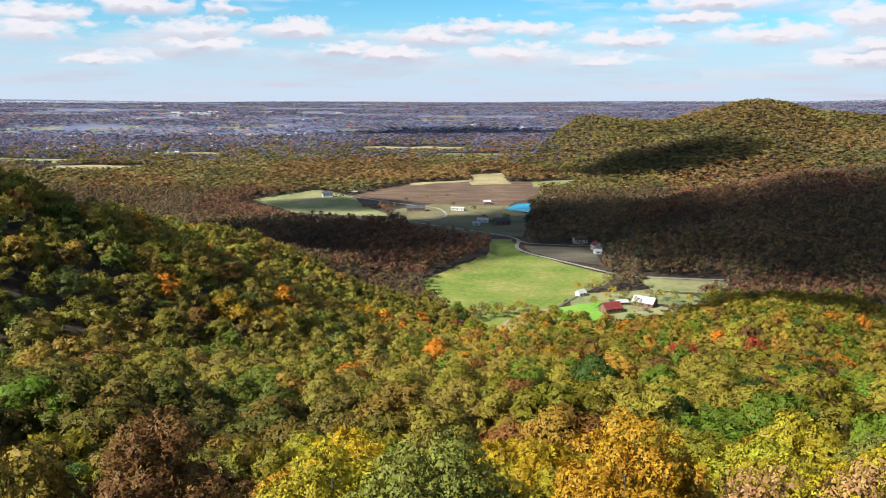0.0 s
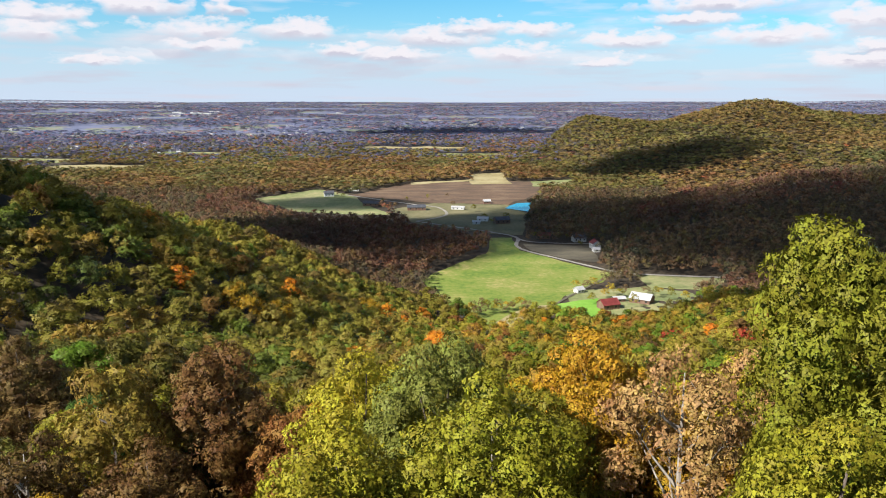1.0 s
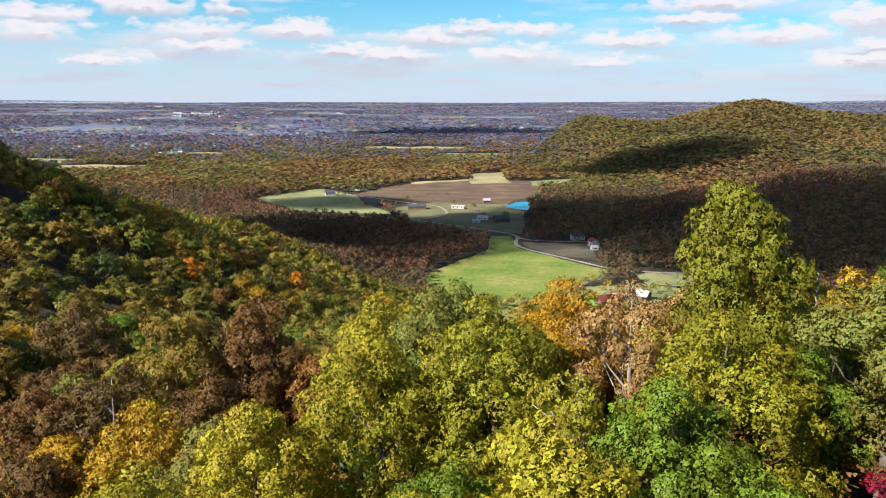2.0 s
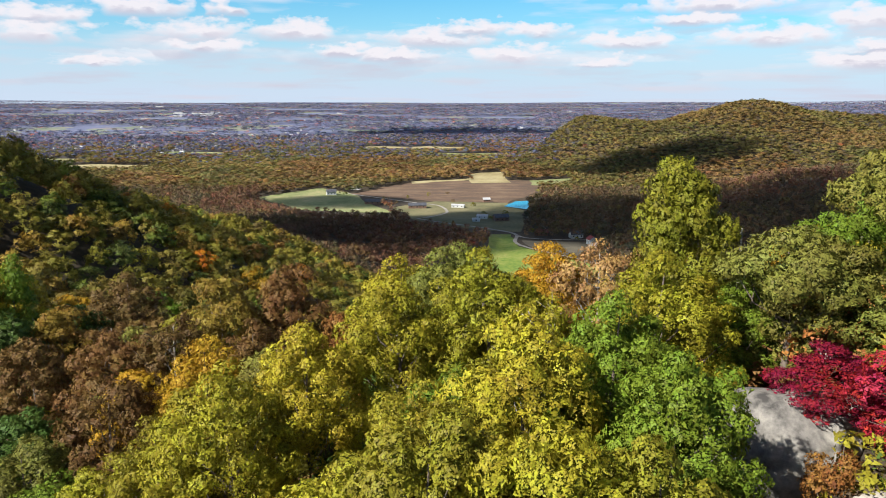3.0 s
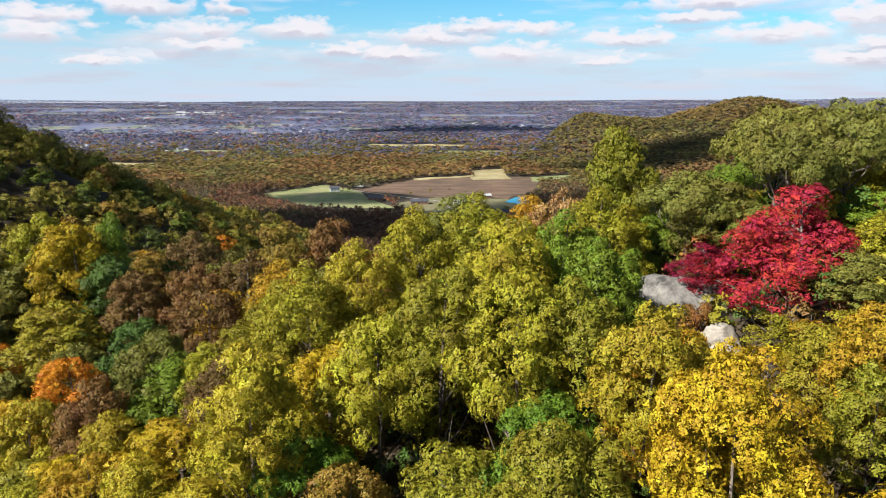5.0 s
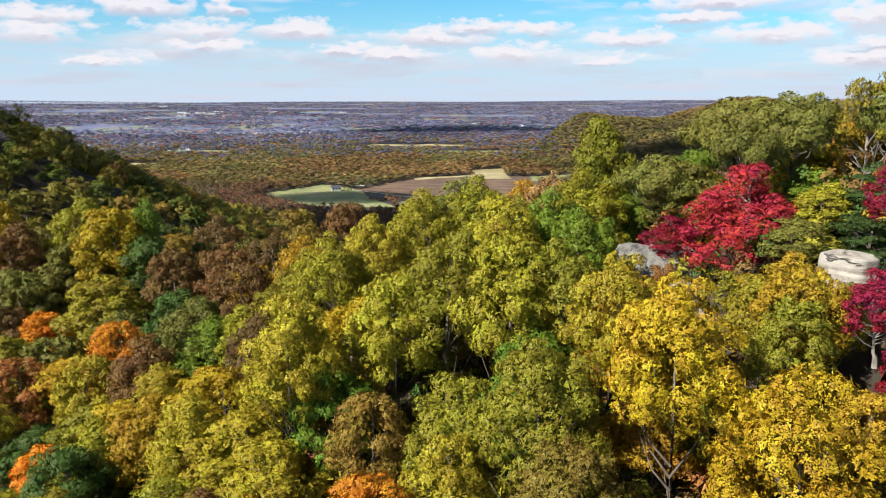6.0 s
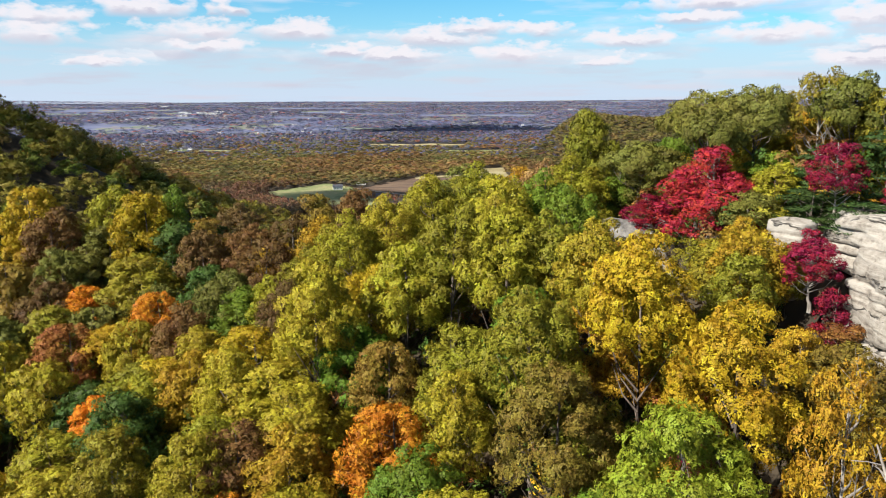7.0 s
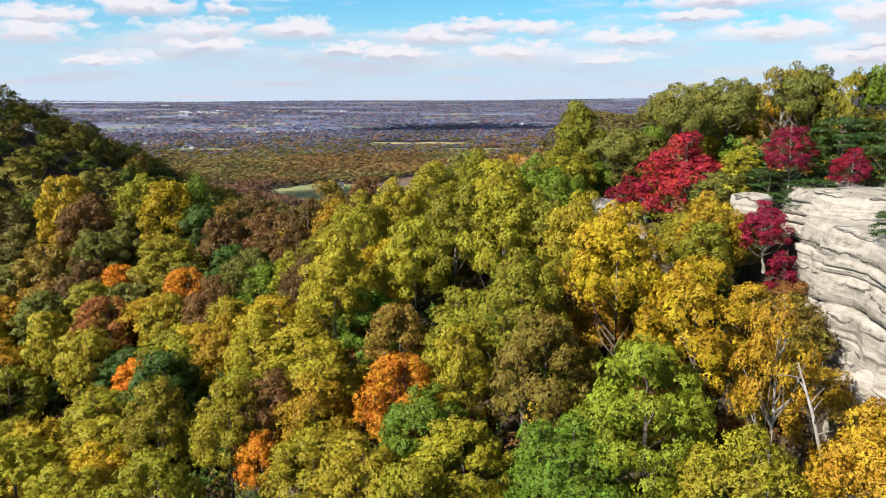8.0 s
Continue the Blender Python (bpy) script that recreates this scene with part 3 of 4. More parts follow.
def build_town():
    rnd = random.Random(11)
    first = [True, True]

    def lay(src, i, bearing, dist, size):
        x, y = bearing * dist / math.hypot(1, bearing), dist / math.hypot(1, bearing)
        m = pose(x, y, ground_at(x, y) + 0.3, 0, 0, rnd.choice((0, 90)) + rnd.uniform(-20, 20) if i == 0 else rnd.uniform(-12, 12)) @ Matrix.Scale(size, 4)
        if first[i]:
            first[i] = False
            src.matrix_basis = m
        else:
            copy_thing(src, m)

    # streets of houses before the town, sheds and warehouses beyond it
    for k in range(240):
        if k % 2:
            b, far = rnd.gauss(-0.42, 0.07), rnd.gauss(1760, 90)
        elif k % 4:
            b, far = rnd.gauss(-0.22, 0.06), rnd.gauss(1980, 110)
        else:
            b, far = rnd.uniform(-0.6, 0.15), rnd.uniform(1700, 2900)
        lay(town_house, 0, b, max(far, 1500), rnd.uniform(0.45, 0.85))
    for k in range(36):
        b, far = ((rnd.gauss(-0.33, 0.03), rnd.uniform(3000, 3500)), (rnd.gauss(-0.42, 0.025), rnd.uniform(2800, 3000)), (rnd.uniform(-0.55, 0.5), rnd.uniform(3000, 4300)))[(k % 4) % 3]
        lay(town_hall, 1, b, far, rnd.uniform(0.5, 0.95))


build_town()

# ---------------------------------------------------------------- clouds that shade the valley
def cloud(x, y, z, sx, sy, seed, label):
    """A flat-based, billowing cumulus that thins out to its edge; x, y, z is the middle of the ground that it shades."""
    lift = 620.0
    c = Vector((x, y, z)) + SUN * (lift / SUN.z)
    off = Vector((seed * 7.3, seed * 2.9, seed * 5.1))
    bm = bmesh.new()
    bmesh.ops.create_icosphere(bm, subdivisions=5, radius=1)
    for p in bm.verts:
        d = p.co.copy()
        r = 1.12 + 0.42 * noise.noise(d * 1.7 + off) + 0.2 * noise.noise(d * 4.1 + off) + 0.09 * noise.noise(d * 9.0 + off)
        p.co = Vector((d.x * sx * r, d.y * sy * r, max(d.z * 0.28 * min(sx, sy) * r, -9 + 3 * noise.noise(d * 6 + off))))
    for f in bm.faces:
        f.smooth = True
    me = bpy.data.meshes.new("cloud")
    bm.to_mesh(me)
    bm.free()
    me.materials.append(CLOUD)
    ob = tagged(new("cloud", me), label, "cloud", "cumulus clouds")
    ob.location = c
    return ob


WHITE_CLOUD = "white flat-based cumulus cloud shading the land below"
cloud(430, 610, 35, 295, 128, 1, WHITE_CLOUD)
cloud(172, 790, 8, 135, 125, 2, WHITE_CLOUD)
cloud(-60, 690, 5, 165, 105, 3, WHITE_CLOUD)
cloud(360, 1200, 30, 165, 70, 4, WHITE_CLOUD)
cloud(240, 430, 10, 90, 34, 5, WHITE_CLOUD)
cloud(30, 2150, 30, 330, 130, 6, WHITE_CLOUD)
cloud(-170, 640, 25, 90, 60, 7, WHITE_CLOUD)
cloud(-176, 216, 118, 74, 62, 8, WHITE_CLOUD)
cloud(40, 800, 3, 70, 50, 9, WHITE_CLOUD)
cloud(-150, 930, 3, 90, 45, 10, WHITE_CLOUD)


# ---------------------------------------------------------------- trees
YGREEN, OLIVE, GREEN, DEEP = (0.255, 0.22, 0.018), (0.185, 0.165, 0.016), (0.11, 0.165, 0.016), (0.05, 0.085, 0.016)
YELLOW, GOLD, ORANGE, RUST = (0.33, 0.24, 0.014), (0.33, 0.195, 0.016), (0.48, 0.17, 0.014), (0.22, 0.095, 0.026)
BROWN, TAN, RED, CRIMSON = (0.12, 0.068, 0.022), (0.27, 0.165, 0.062), (0.35, 0.024, 0.034), (0.20, 0.012, 0.032)
PINE = (0.042, 0.072, 0.018)
LIME, MOSS = (0.17, 0.195, 0.016), (0.15, 0.15, 0.014)
UMBER = (0.18, 0.125, 0.022)
SAGE = (0.135, 0.135, 0.026)


def unit(a):
    return a / np.maximum(np.linalg.norm(a, axis=1, keepdims=True), 1e-6)


def dome(rng, clumps, radius, z0, z1, low=-0.35, puff=0.34, flat=0.8):
    """Middles and radii of the leafy clumps that make a crown between z0 and z1."""
    d = unit(rng.normal(size=(clumps * 4, 3)))
    d = d[d[:, 2] > low][:clumps]
    half, mid = (z1 - z0) / 2, (z1 + z0) / 2
    far = 0.55 + 0.36 * rng.random((len(d), 1))
    c = d * far * np.array([radius, radius, half]) + np.array([0, 0, mid])
    c[:, :2] *= (1.0 - 0.25 * np.clip((c[:, 2:3] - mid) / half, 0, 1))
    r = radius * puff * (0.7 + 0.6 * rng.random(len(d)))
    return c, r, flat


def foliage(rng, shape, leaves, size, middle, fill=0.2, round_off=0.52, swell=0.3):
    """Leaves over the upper and outer side of each clump: vertices, triangles and normals, which follow the swell of the clump."""
    c, r, flat = shape
    which = rng.choice(len(c), leaves, p=r ** 2 / np.sum(r ** 2))
    out = unit(c[which] - np.array(middle))
    d = unit(unit(rng.normal(size=(leaves, 3))) + 0.5 * out + np.array([0, 0, 0.22]))
    far = np.where(rng.random(leaves) < fill, rng.random(leaves), 0.78 + 0.34 * rng.random(leaves) ** 1.6)
    p = c[which] + d * (r[which] * far)[:, None] * np.array([1, 1, flat])
    wild = unit(rng.normal(size=(leaves, 3)))
    n = unit(d + 0.7 * wild)
    t = unit(np.cross(n, rng.normal(size=(leaves, 3))))
    b = np.cross(n, t)
    s = (size * (0.6 + 0.8 * rng.random(leaves)))[:, None]
    v = np.stack([p + t * s * 0.75, p - t * s * 0.35 + b * s * 0.55, p - t * s * 0.35 - b * s * 0.55], 1)
    f = np.arange(leaves)[:, None] * 3 + [0, 1, 2]
    soft = unit(round_off * unit(d + swell * out) + (1 - round_off) * n)
    return v.reshape(-1, 3), f, np.repeat(soft, 3, 0)


def tube(bm, pts, radii, sides=6):
    """A tapered limb through the points."""
    last = None
    for i, (p, r) in enumerate(zip(pts, radii)):
        d = (pts[min(i + 1, len(pts) - 1)] - pts[max(i - 1, 0)]).normalized()
        q = d.to_track_quat("Z", "Y")
        ring = [bm.verts.new(p + q @ Vector((math.cos(a) * r, math.sin(a) * r, 0))) for a in (2 * math.pi * k / sides for k in range(sides))]
        if last:
            for k in range(sides):
                bm.faces.new((last[k], last[(k + 1) % sides], ring[(k + 1) % sides], ring[k])).smooth = True
        last = ring
    bm.faces.new(last)


def wood(seed, height, trunk, ends, fork, twigs=0):
    """A trunk with limbs bent out to the ends given."""
    rnd = random.Random(seed)
    bm = bmesh.new()
    bend = Vector((rnd.uniform(-0.4, 0.4), rnd.uniform(-0.4, 0.4), 0))
    line = [Vector((0, 0, -1.5)), Vector((0, 0, 0.4)) + bend * 0.1, Vector((0, 0, fork)) + bend, Vector((0, 0, (fork + height) / 2)) + bend * 1.2, Vector((0, 0, height)) + bend * 0.6]
    tube(bm, line, [trunk * 1.3, trunk, trunk * 0.75, trunk * 0.45, trunk * 0.12], 7)
    for e in ends:
        e = Vector(e)
        rise = min(max(e.z - 0.9 * math.hypot(e.x, e.y) - rnd.uniform(0, 1.0), fork * 0.7), height - 1.5)
        k = 0 if rise < fork else (rise - fork) / (height - fork)
        s = line[2].lerp(line[4], k) if k else line[1].lerp(line[2], rise / fork)
        m = s.lerp(e, 0.5) + Vector((rnd.uniform(-0.4, 0.4), rnd.uniform(-0.4, 0.4), -0.12 * (e - s).length))
        tube(bm, [s, m, e], [trunk * 0.34, trunk * 0.2, trunk * 0.05], 5)
        for _ in range(twigs):
            a = m.lerp(e, rnd.random())
            tip = a + Vector((rnd.uniform(-1, 1), rnd.uniform(-1, 1), rnd.uniform(0.2, 1.1))) * 1.1
            tube(bm, [a, a.lerp(tip, 0.5) + Vector((0, 0, 0.1)), tip], [trunk * 0.1, trunk * 0.07, trunk * 0.02], 3)
    me = bpy.data.meshes.new("trunk")
    bm.to_mesh(me)
    bm.free()
    return me


# every pattern is a tree 14 m high with a crown 3.5 m in radius
KINDS = {}


def pattern(kind, seed, clumps, z0, z1, leaves, size, low=-0.35, puff=0.34, flat=0.8, fill=0.15, bark=None, limbs=9, twigs=0, radius=3.5):
    rng = np.random.default_rng(seed)
    shape = dome(rng, clumps, radius, z0, z1, low, puff, flat)
    v, f, n = foliage(rng, shape, leaves, size, (0, 0, (z0 + z1) / 2 - 1), fill)
    crown = mesh_np("crown", v, f, LEAF, normals=n)
    trunk = wood(seed, z1 - 1.2, 0.26, shape[0][:limbs], z0 * 0.8, twigs)
    trunk.materials.append(bark or BARK)
    KINDS.setdefault(kind, []).append((trunk, crown))


for s in (1, 2, 3, 4):
    pattern("round", s, 105, 3.2, 14.0, 7600, 0.34, low=-0.6, puff=0.215, radius=4.25)
for s in (21, 22, 23):
    pattern("fine", s, 150, 3.2, 14.0, 17000, 0.225, low=-0.6, puff=0.185, radius=4.25)
for s in (5, 6):
    pattern("tall", s, 90, 1.0, 14.2, 14000, 0.28, puff=0.30, low=-0.8)
for s in (7, 8, 9):
    pattern("plain", s, 75, 3.0, 14.0, 2800, 0.56, low=-0.6, puff=0.25, radius=4.2)
for s in (10, 11):
    pattern("thin", s, 40, 4.5, 14.0, 3800, 0.27, puff=0.25, bark=PALE_BARK, limbs=14, twigs=4, fill=0.3)
for s in (12, 13):
    pattern("pine", s, 46, 1.5, 13.5, 5600, 0.30, puff=0.34, flat=0.25, low=-0.7, fill=0.3, limbs=14)
for s in (14, 15):
    pattern("bush", s, 28, -3.0, 14.0, 3400, 0.36, puff=0.33, limbs=7)
for s in (17, 18):
    pattern("oak", s, 46, 8.0, 14.0, 6000, 0.34, low=-0.5, puff=0.26, radius=4.0, limbs=14)
for s in (19, 20):
    pattern("maple", s, 95, 1.2, 14.0, 11000, 0.24, low=-0.55, puff=0.21, flat=0.9, fill=0.3, limbs=24, twigs=3, bark=PALE_BARK, radius=3.9)
for s in (16,):
    pattern("bare", s, 30, 4.5, 14.0, 300, 0.2, bark=PALE_BARK, limbs=18, twigs=9, fill=0.5)

NAMED = {YGREEN: "yellow-green", OLIVE: "olive-green", GREEN: "green", DEEP: "dark green", YELLOW: "bright yellow", GOLD: "golden", ORANGE: "orange",
         RUST: "rust-brown", BROWN: "brown", TAN: "tan", RED: "red", CRIMSON: "crimson", PINE: "dark green", UMBER: "olive-brown", SAGE: "dull green", LIME: "bright green", MOSS: "dark olive"}
TREES = []         # places of the trees that stand singly


def tree(kind, x, y, top, radius, colour, name="broadleaf_tree", base=None):
    """One tree with its foot on the ground, its top at that height and a crown of that radius."""
    rnd = random.Random(int(x * 131 + y * 977))
    z = ground_at(x, y) if base is None else base
    if kind == "round" and abs(x) < 17 and 2 < y < 27:
        kind = "fine"
    trunk, crown = rnd.choice(KINDS[kind])
    look_of = {"thin": "thin-leaved %s autumn tree with pale limbs showing", "pine": "%s pine with flat layered boughs on the cliff top",
               "bush": "%s autumn shrub growing by the rocks", "bare": "half-bare %s tree with pale twigs", "tall": "tall upright %s autumn tree on the ridge", "maple": "%s maple with tiered feathery sprays on the cliff edge"}
    ob = tagged(new(name), look_of.get(kind, "%s autumn tree on the wooded slope") % NAMED[colour], "shrub" if kind == "bush" else "tree", "trees of the near slope")
    a, b = new("trunk", trunk), new("crown", crown)
    a.parent = b.parent = ob
    v = rnd.uniform(0.85, 1.15)
    b.color = (colour[0] * v * rnd.uniform(0.9, 1.1), colour[1] * v, colour[2] * v, 1)
    wide, tall = radius / 3.5, (top - z) / 14.0
    deep = tall if kind in ("tall", "bush", "thin", "bare", "pine", "maple") else min(tall, 1.12 * wide)
    a.scale, b.scale = (wide, wide, tall), (wide, wide, deep)
    b.location.z = 14.0 * (tall - deep)
    ob.matrix_basis = pose(x, y, z, rnd.uniform(-3, 3), rnd.uniform(-3, 3), rnd.uniform(0, 360))
    TREES.append((x, y, radius))
    return ob


# the crest below the camera's start
tree("round", 6.6, 23.5, 129.3, 2.8, GOLD)
tree("round", -0.6, 20.5, 129.8, 3.0, SAGE)
tree("round", -4.5, 23.0, 128.3, 3.0, YGREEN)
tree("round", 1.5, 14.0, 130.6, 3.4, YGREEN)
tree("thin", 8.6, 16.8, 131.0, 2.8, TAN)
tree("thin", 12.6, 18.5, 130.5, 2.6, TAN)
tree("tall", 13.6, 14.8, 136.4, 3.1, MOSS)
tree("round", 17.2, 10.2, 129.2, 2.4, SAGE)
tree("round", 15.2, 11.5, 130.2, 2.8, GREEN)
tree("tall", 11.8, 14.2, 132.4, 2.0, MOSS)
tree("round", -31.5, 42.5, 122.5, 3.4, BROWN)
tree("round", -37, 63, 115.0, 4.0, GREEN)
tree("round", -17.5, 28.5, 125.5, 3.1, UMBER)
tree("round", -14.0, 31.0, 125.8, 3.3, BROWN)
tree("thin", -20.5, 23.5, 124.3, 3.0, BROWN)
tree("round", -11.0, 5.5, 127.0, 3.1, YGREEN)
tree("round", -7.8, 9.5, 128.0, 2.8, YGREEN)
tree("round", -15.0, 16.7, 124.6, 2.8, GOLD)
tree("round", -21.0, 20.0, 121.5, 2.9, GOLD)
tree("thin", -29.5, 33.5, 120.5, 3.0, BROWN)
tree("round", -34.5, 38.0, 121.0, 3.2, DEEP)
tree("round", -42.0, 40.0, 124.0, 3.6, YGREEN)
tree("round", -3.5, 13.5, 129.3, 3.0, YGREEN)
tree("round", 2.8, 1.5, 130.5, 3.2, YGREEN)
tree("round", 6.6, 4.0, 130.8, 3.1, GREEN)
tree("round", 8.3, -1.2, 130.2, 2.4, GREEN)
tree("thin", 3.8, 7.2, 130.2, 2.8, YGREEN)
tree("oak", 16.0, 8.0, 132.8, 3.1, SAGE, "oak_tree")
tree("round", 18.2, 8.0, 132.6, 2.7, SAGE)
tree("round", -1.4, -3.0, 129.2, 3.0, OLIVE)
tree("round", 2.4, -5.5, 129.2, 3.0, YGREEN)
tree("round", 6.0, -5.5, 128.8, 2.6, OLIVE)
tree("round", 7.4, -12.6, 129.2, 2.5, YGREEN)
tree("round", 10.0, -18.0, 129.2, 2.9, YELLOW)
tree("round", -32.4, 13.1, 117.6, 2.6, ORANGE)
tree("round", -12.0, -5.0, 124.6, 3.0, YGREEN)
tree("round", -5.8, -2.0, 125.6, 2.8, YGREEN)
tree("round", -52.5, 31.0, 123.8, 3.4, BROWN)
tree("round", -57.0, 36.0, 126.0, 3.6, YELLOW)
tree("round", -46.5, 37.0, 126.0, 3.0, YGREEN)
tree("round", -41.0, 32.0, 125.4, 3.7, YELLOW)
tree("tall", -37.2, 34.5, 125.8, 2.4, GREEN)
tree("round", -37.8, 22.0, 119.4, 3.8, OLIVE)
tree("round", -44.0, 20.0, 115.8, 3.2, ORANGE)
tree("round", -41.5, 10.0, 115.0, 3.2, RUST)
tree("round", -25.0, 4.0, 116.3, 3.0, YGREEN)
tree("round", -7.2, -8.2, 119.4, 2.4, UMBER)
tree("round", 3.6, -17.0, 126.0, 2.9, OLIVE)
tree("round", 3.8, -22.0, 122.4, 2.9, UMBER)
tree("round", 13.6, -24.0, 126.4, 3.2, YELLOW)
tree("round", -17.0, -13.5, 114.8, 2.8, BROWN)
tree("round", -9.6, -5.2, 120.0, 2.8, GREEN)
tree("round", -16.8, -17.0, 111.2, 1.7, ORANGE)
tree("round", -33.4, 0.5, 110.8, 2.4, ORANGE)
tree("round", -42.0, -2.2, 104.2, 2.8, GOLD)
tree("round", -23.6, -9.0, 109.3, 2.8, YGREEN)
tree("round", -28.0, 2.0, 114.0, 2.6, YELLOW)
tree("round", 9.0, -28.5, 122.6, 3.5, LIME)
tree("thin", 16.3, -31.0, 126.2, 2.5, GOLD)
tree("round", 12.4, -36.0, 120.6, 3.0, YGREEN)
tree("round", 18.0, -37.0, 121.0, 2.8, GOLD)
tree("round", -1.4, -23.5, 115.2, 3.0, YGREEN)
tree("bare", -26.0, -16.5, 107.0, 2.6, OLIVE)
tree("bare", -13.5, -22.0, 109.5, 2.4, BROWN)
# shrubs under the cliff
tree("round", 20.2, -22.4, 123.6, 2.5, UMBER)
tree("round", 19.6, -18.6, 123.4, 1.8, GOLD)
tree("bush", 21.0, -26.0, 121.0, 2.0, GOLD, "shrub")
tree("round", 21.5, -33.5, 121.0, 2.4, GOLD)
for bx, by, high, wide, tint in ((18.0, -28.0, 5.2, 2.2, OLIVE),
                                (11.0, -27.5, 5.4, 2.3, YGREEN), (17.5, -3.4, 4.6, 1.6, OLIVE), (8.0, -26.0, 5.2, 2.2, OLIVE), 
                                (21.4, -12.6, 6.0, 1.3, SAGE), (18.4, -22.6, 5.6, 1.8, OLIVE),
                                (10.6, -21.6, 6.0, 2.2, GOLD), (12.6, -20.2, 5.6, 1.9, CRIMSON), (8.0, -20.0, 6.4, 2.2, YGREEN), (13.8, -17.6, 5.6, 1.9, CRIMSON)):
    tree("bush", bx, by, ground_at(bx, by) + high, wide, tint, "shrub")
# the cliff top
tree("oak", 22.0, 6.5, 137.4, 3.4, SAGE)
tree("oak", 26.0, 5.0, 137.8, 3.0, SAGE)
tree("thin", 30.0, 3.0, 140.0, 2.8, OLIVE)
tree("oak", 20.4, 2.4, 136.0, 2.4, SAGE)
tree("round", 24.6, -2.5, 132.0, 1.7, YGREEN)
tree("thin", 34.0, -1.0, 139.2, 2.8, OLIVE)
tree("oak", 32.5, 2.0, 138.6, 2.8, SAGE, "oak_tree")
tree("oak", 37.5, -4.0, 139.4, 3.0, GREEN, "oak_tree")
tree("oak", 40.5, -9.0, 138.6, 2.8, OLIVE, "oak_tree")
tree("pine", 31.5, -5.5, 135.8, 3.4, PINE, "pine_tree")
tree("pine", 27.5, -4.0, 134.4, 2.4, PINE, "pine_tree")
tree("pine", 24.4, -8.6, 131.0, 2.7, PINE, "pine_tree")
tree("pine", 26.8, -10.8, 130.4, 2.5, PINE, "pine_tree")
tree("pine", 33.5, -11.0, 134.8, 3.2, PINE, "pine_tree")
tree("pine", 36.5, -8.0, 138.0, 2.8, PINE, "pine_tree")
tree("round", 36.8, -13.0, 136.6, 2.4, YGREEN)
tree("maple", 19.5, -1.6, 133.1, 4.2, RED, "red_maple", 121.2)
tree("round", 19.2, -8.6, 127.4, 2.4, OLIVE)
tree("round", 18.2, -13.2, 129.4, 2.2, GOLD)
tree("maple", 16.2, 4.2, 128.4, 2.3, CRIMSON, "red_maple", 123.6)
tree("bush", 14.2, -0.8, 126.6, 1.4, RUST, "shrub")
tree("maple", 25.4, -9.8, 134.4, 1.8, CRIMSON, "red_maple", 128.6)
tree("maple", 29.2, -12.0, 132.4, 1.5, CRIMSON, "red_maple", 128.2)
tree("maple", 21.8, -14.8, 128.7, 1.8, CRIMSON, "red_maple", 123.6)
tree("bush", 22.6, -16.2, 125.6, 1.4, CRIMSON, "red_maple")
tree("bush", 22.8, -18.0, 123.8, 1.8, RUST, "shrub")
tree("round", 17.6, -10.4, 127.2, 2.2, OLIVE)
tree("round", 21.8, -4.6, 129.8, 2.3, SAGE)
tree("round", 20.6, 4.6, 131.2, 2.5, SAGE)
tree("round", 25.8, 0.6, 132.6, 2.4, GREEN)
tree("round", 12.6, -10.4, 126.2, 2.2, YELLOW)
tree("round", 16.6, -15.5, 127.4, 2.0, OLIVE)
tree("round", 20.6, -12.8, 127.0, 1.5, OLIVE)
tree("bush", 18.4, -6.0, 127.0, 1.4, GOLD, "shrub")
tree("pine", 25.0, -25.2, 130.4, 1.3, PINE, "pine_sapling", 126.6)

MIXTURE = [(YGREEN, 34), (OLIVE, 20), (GREEN, 13), (YELLOW, 10), (GOLD, 9), (BROWN, 6), (RUST, 4), (DEEP, 5), (ORANGE, 3), (TAN, 2)]
CLIFF = [(21, -7), (20, -13), (20.5, -20), (21.5, -38), (46, -42), (46, -6), (30, -6)]


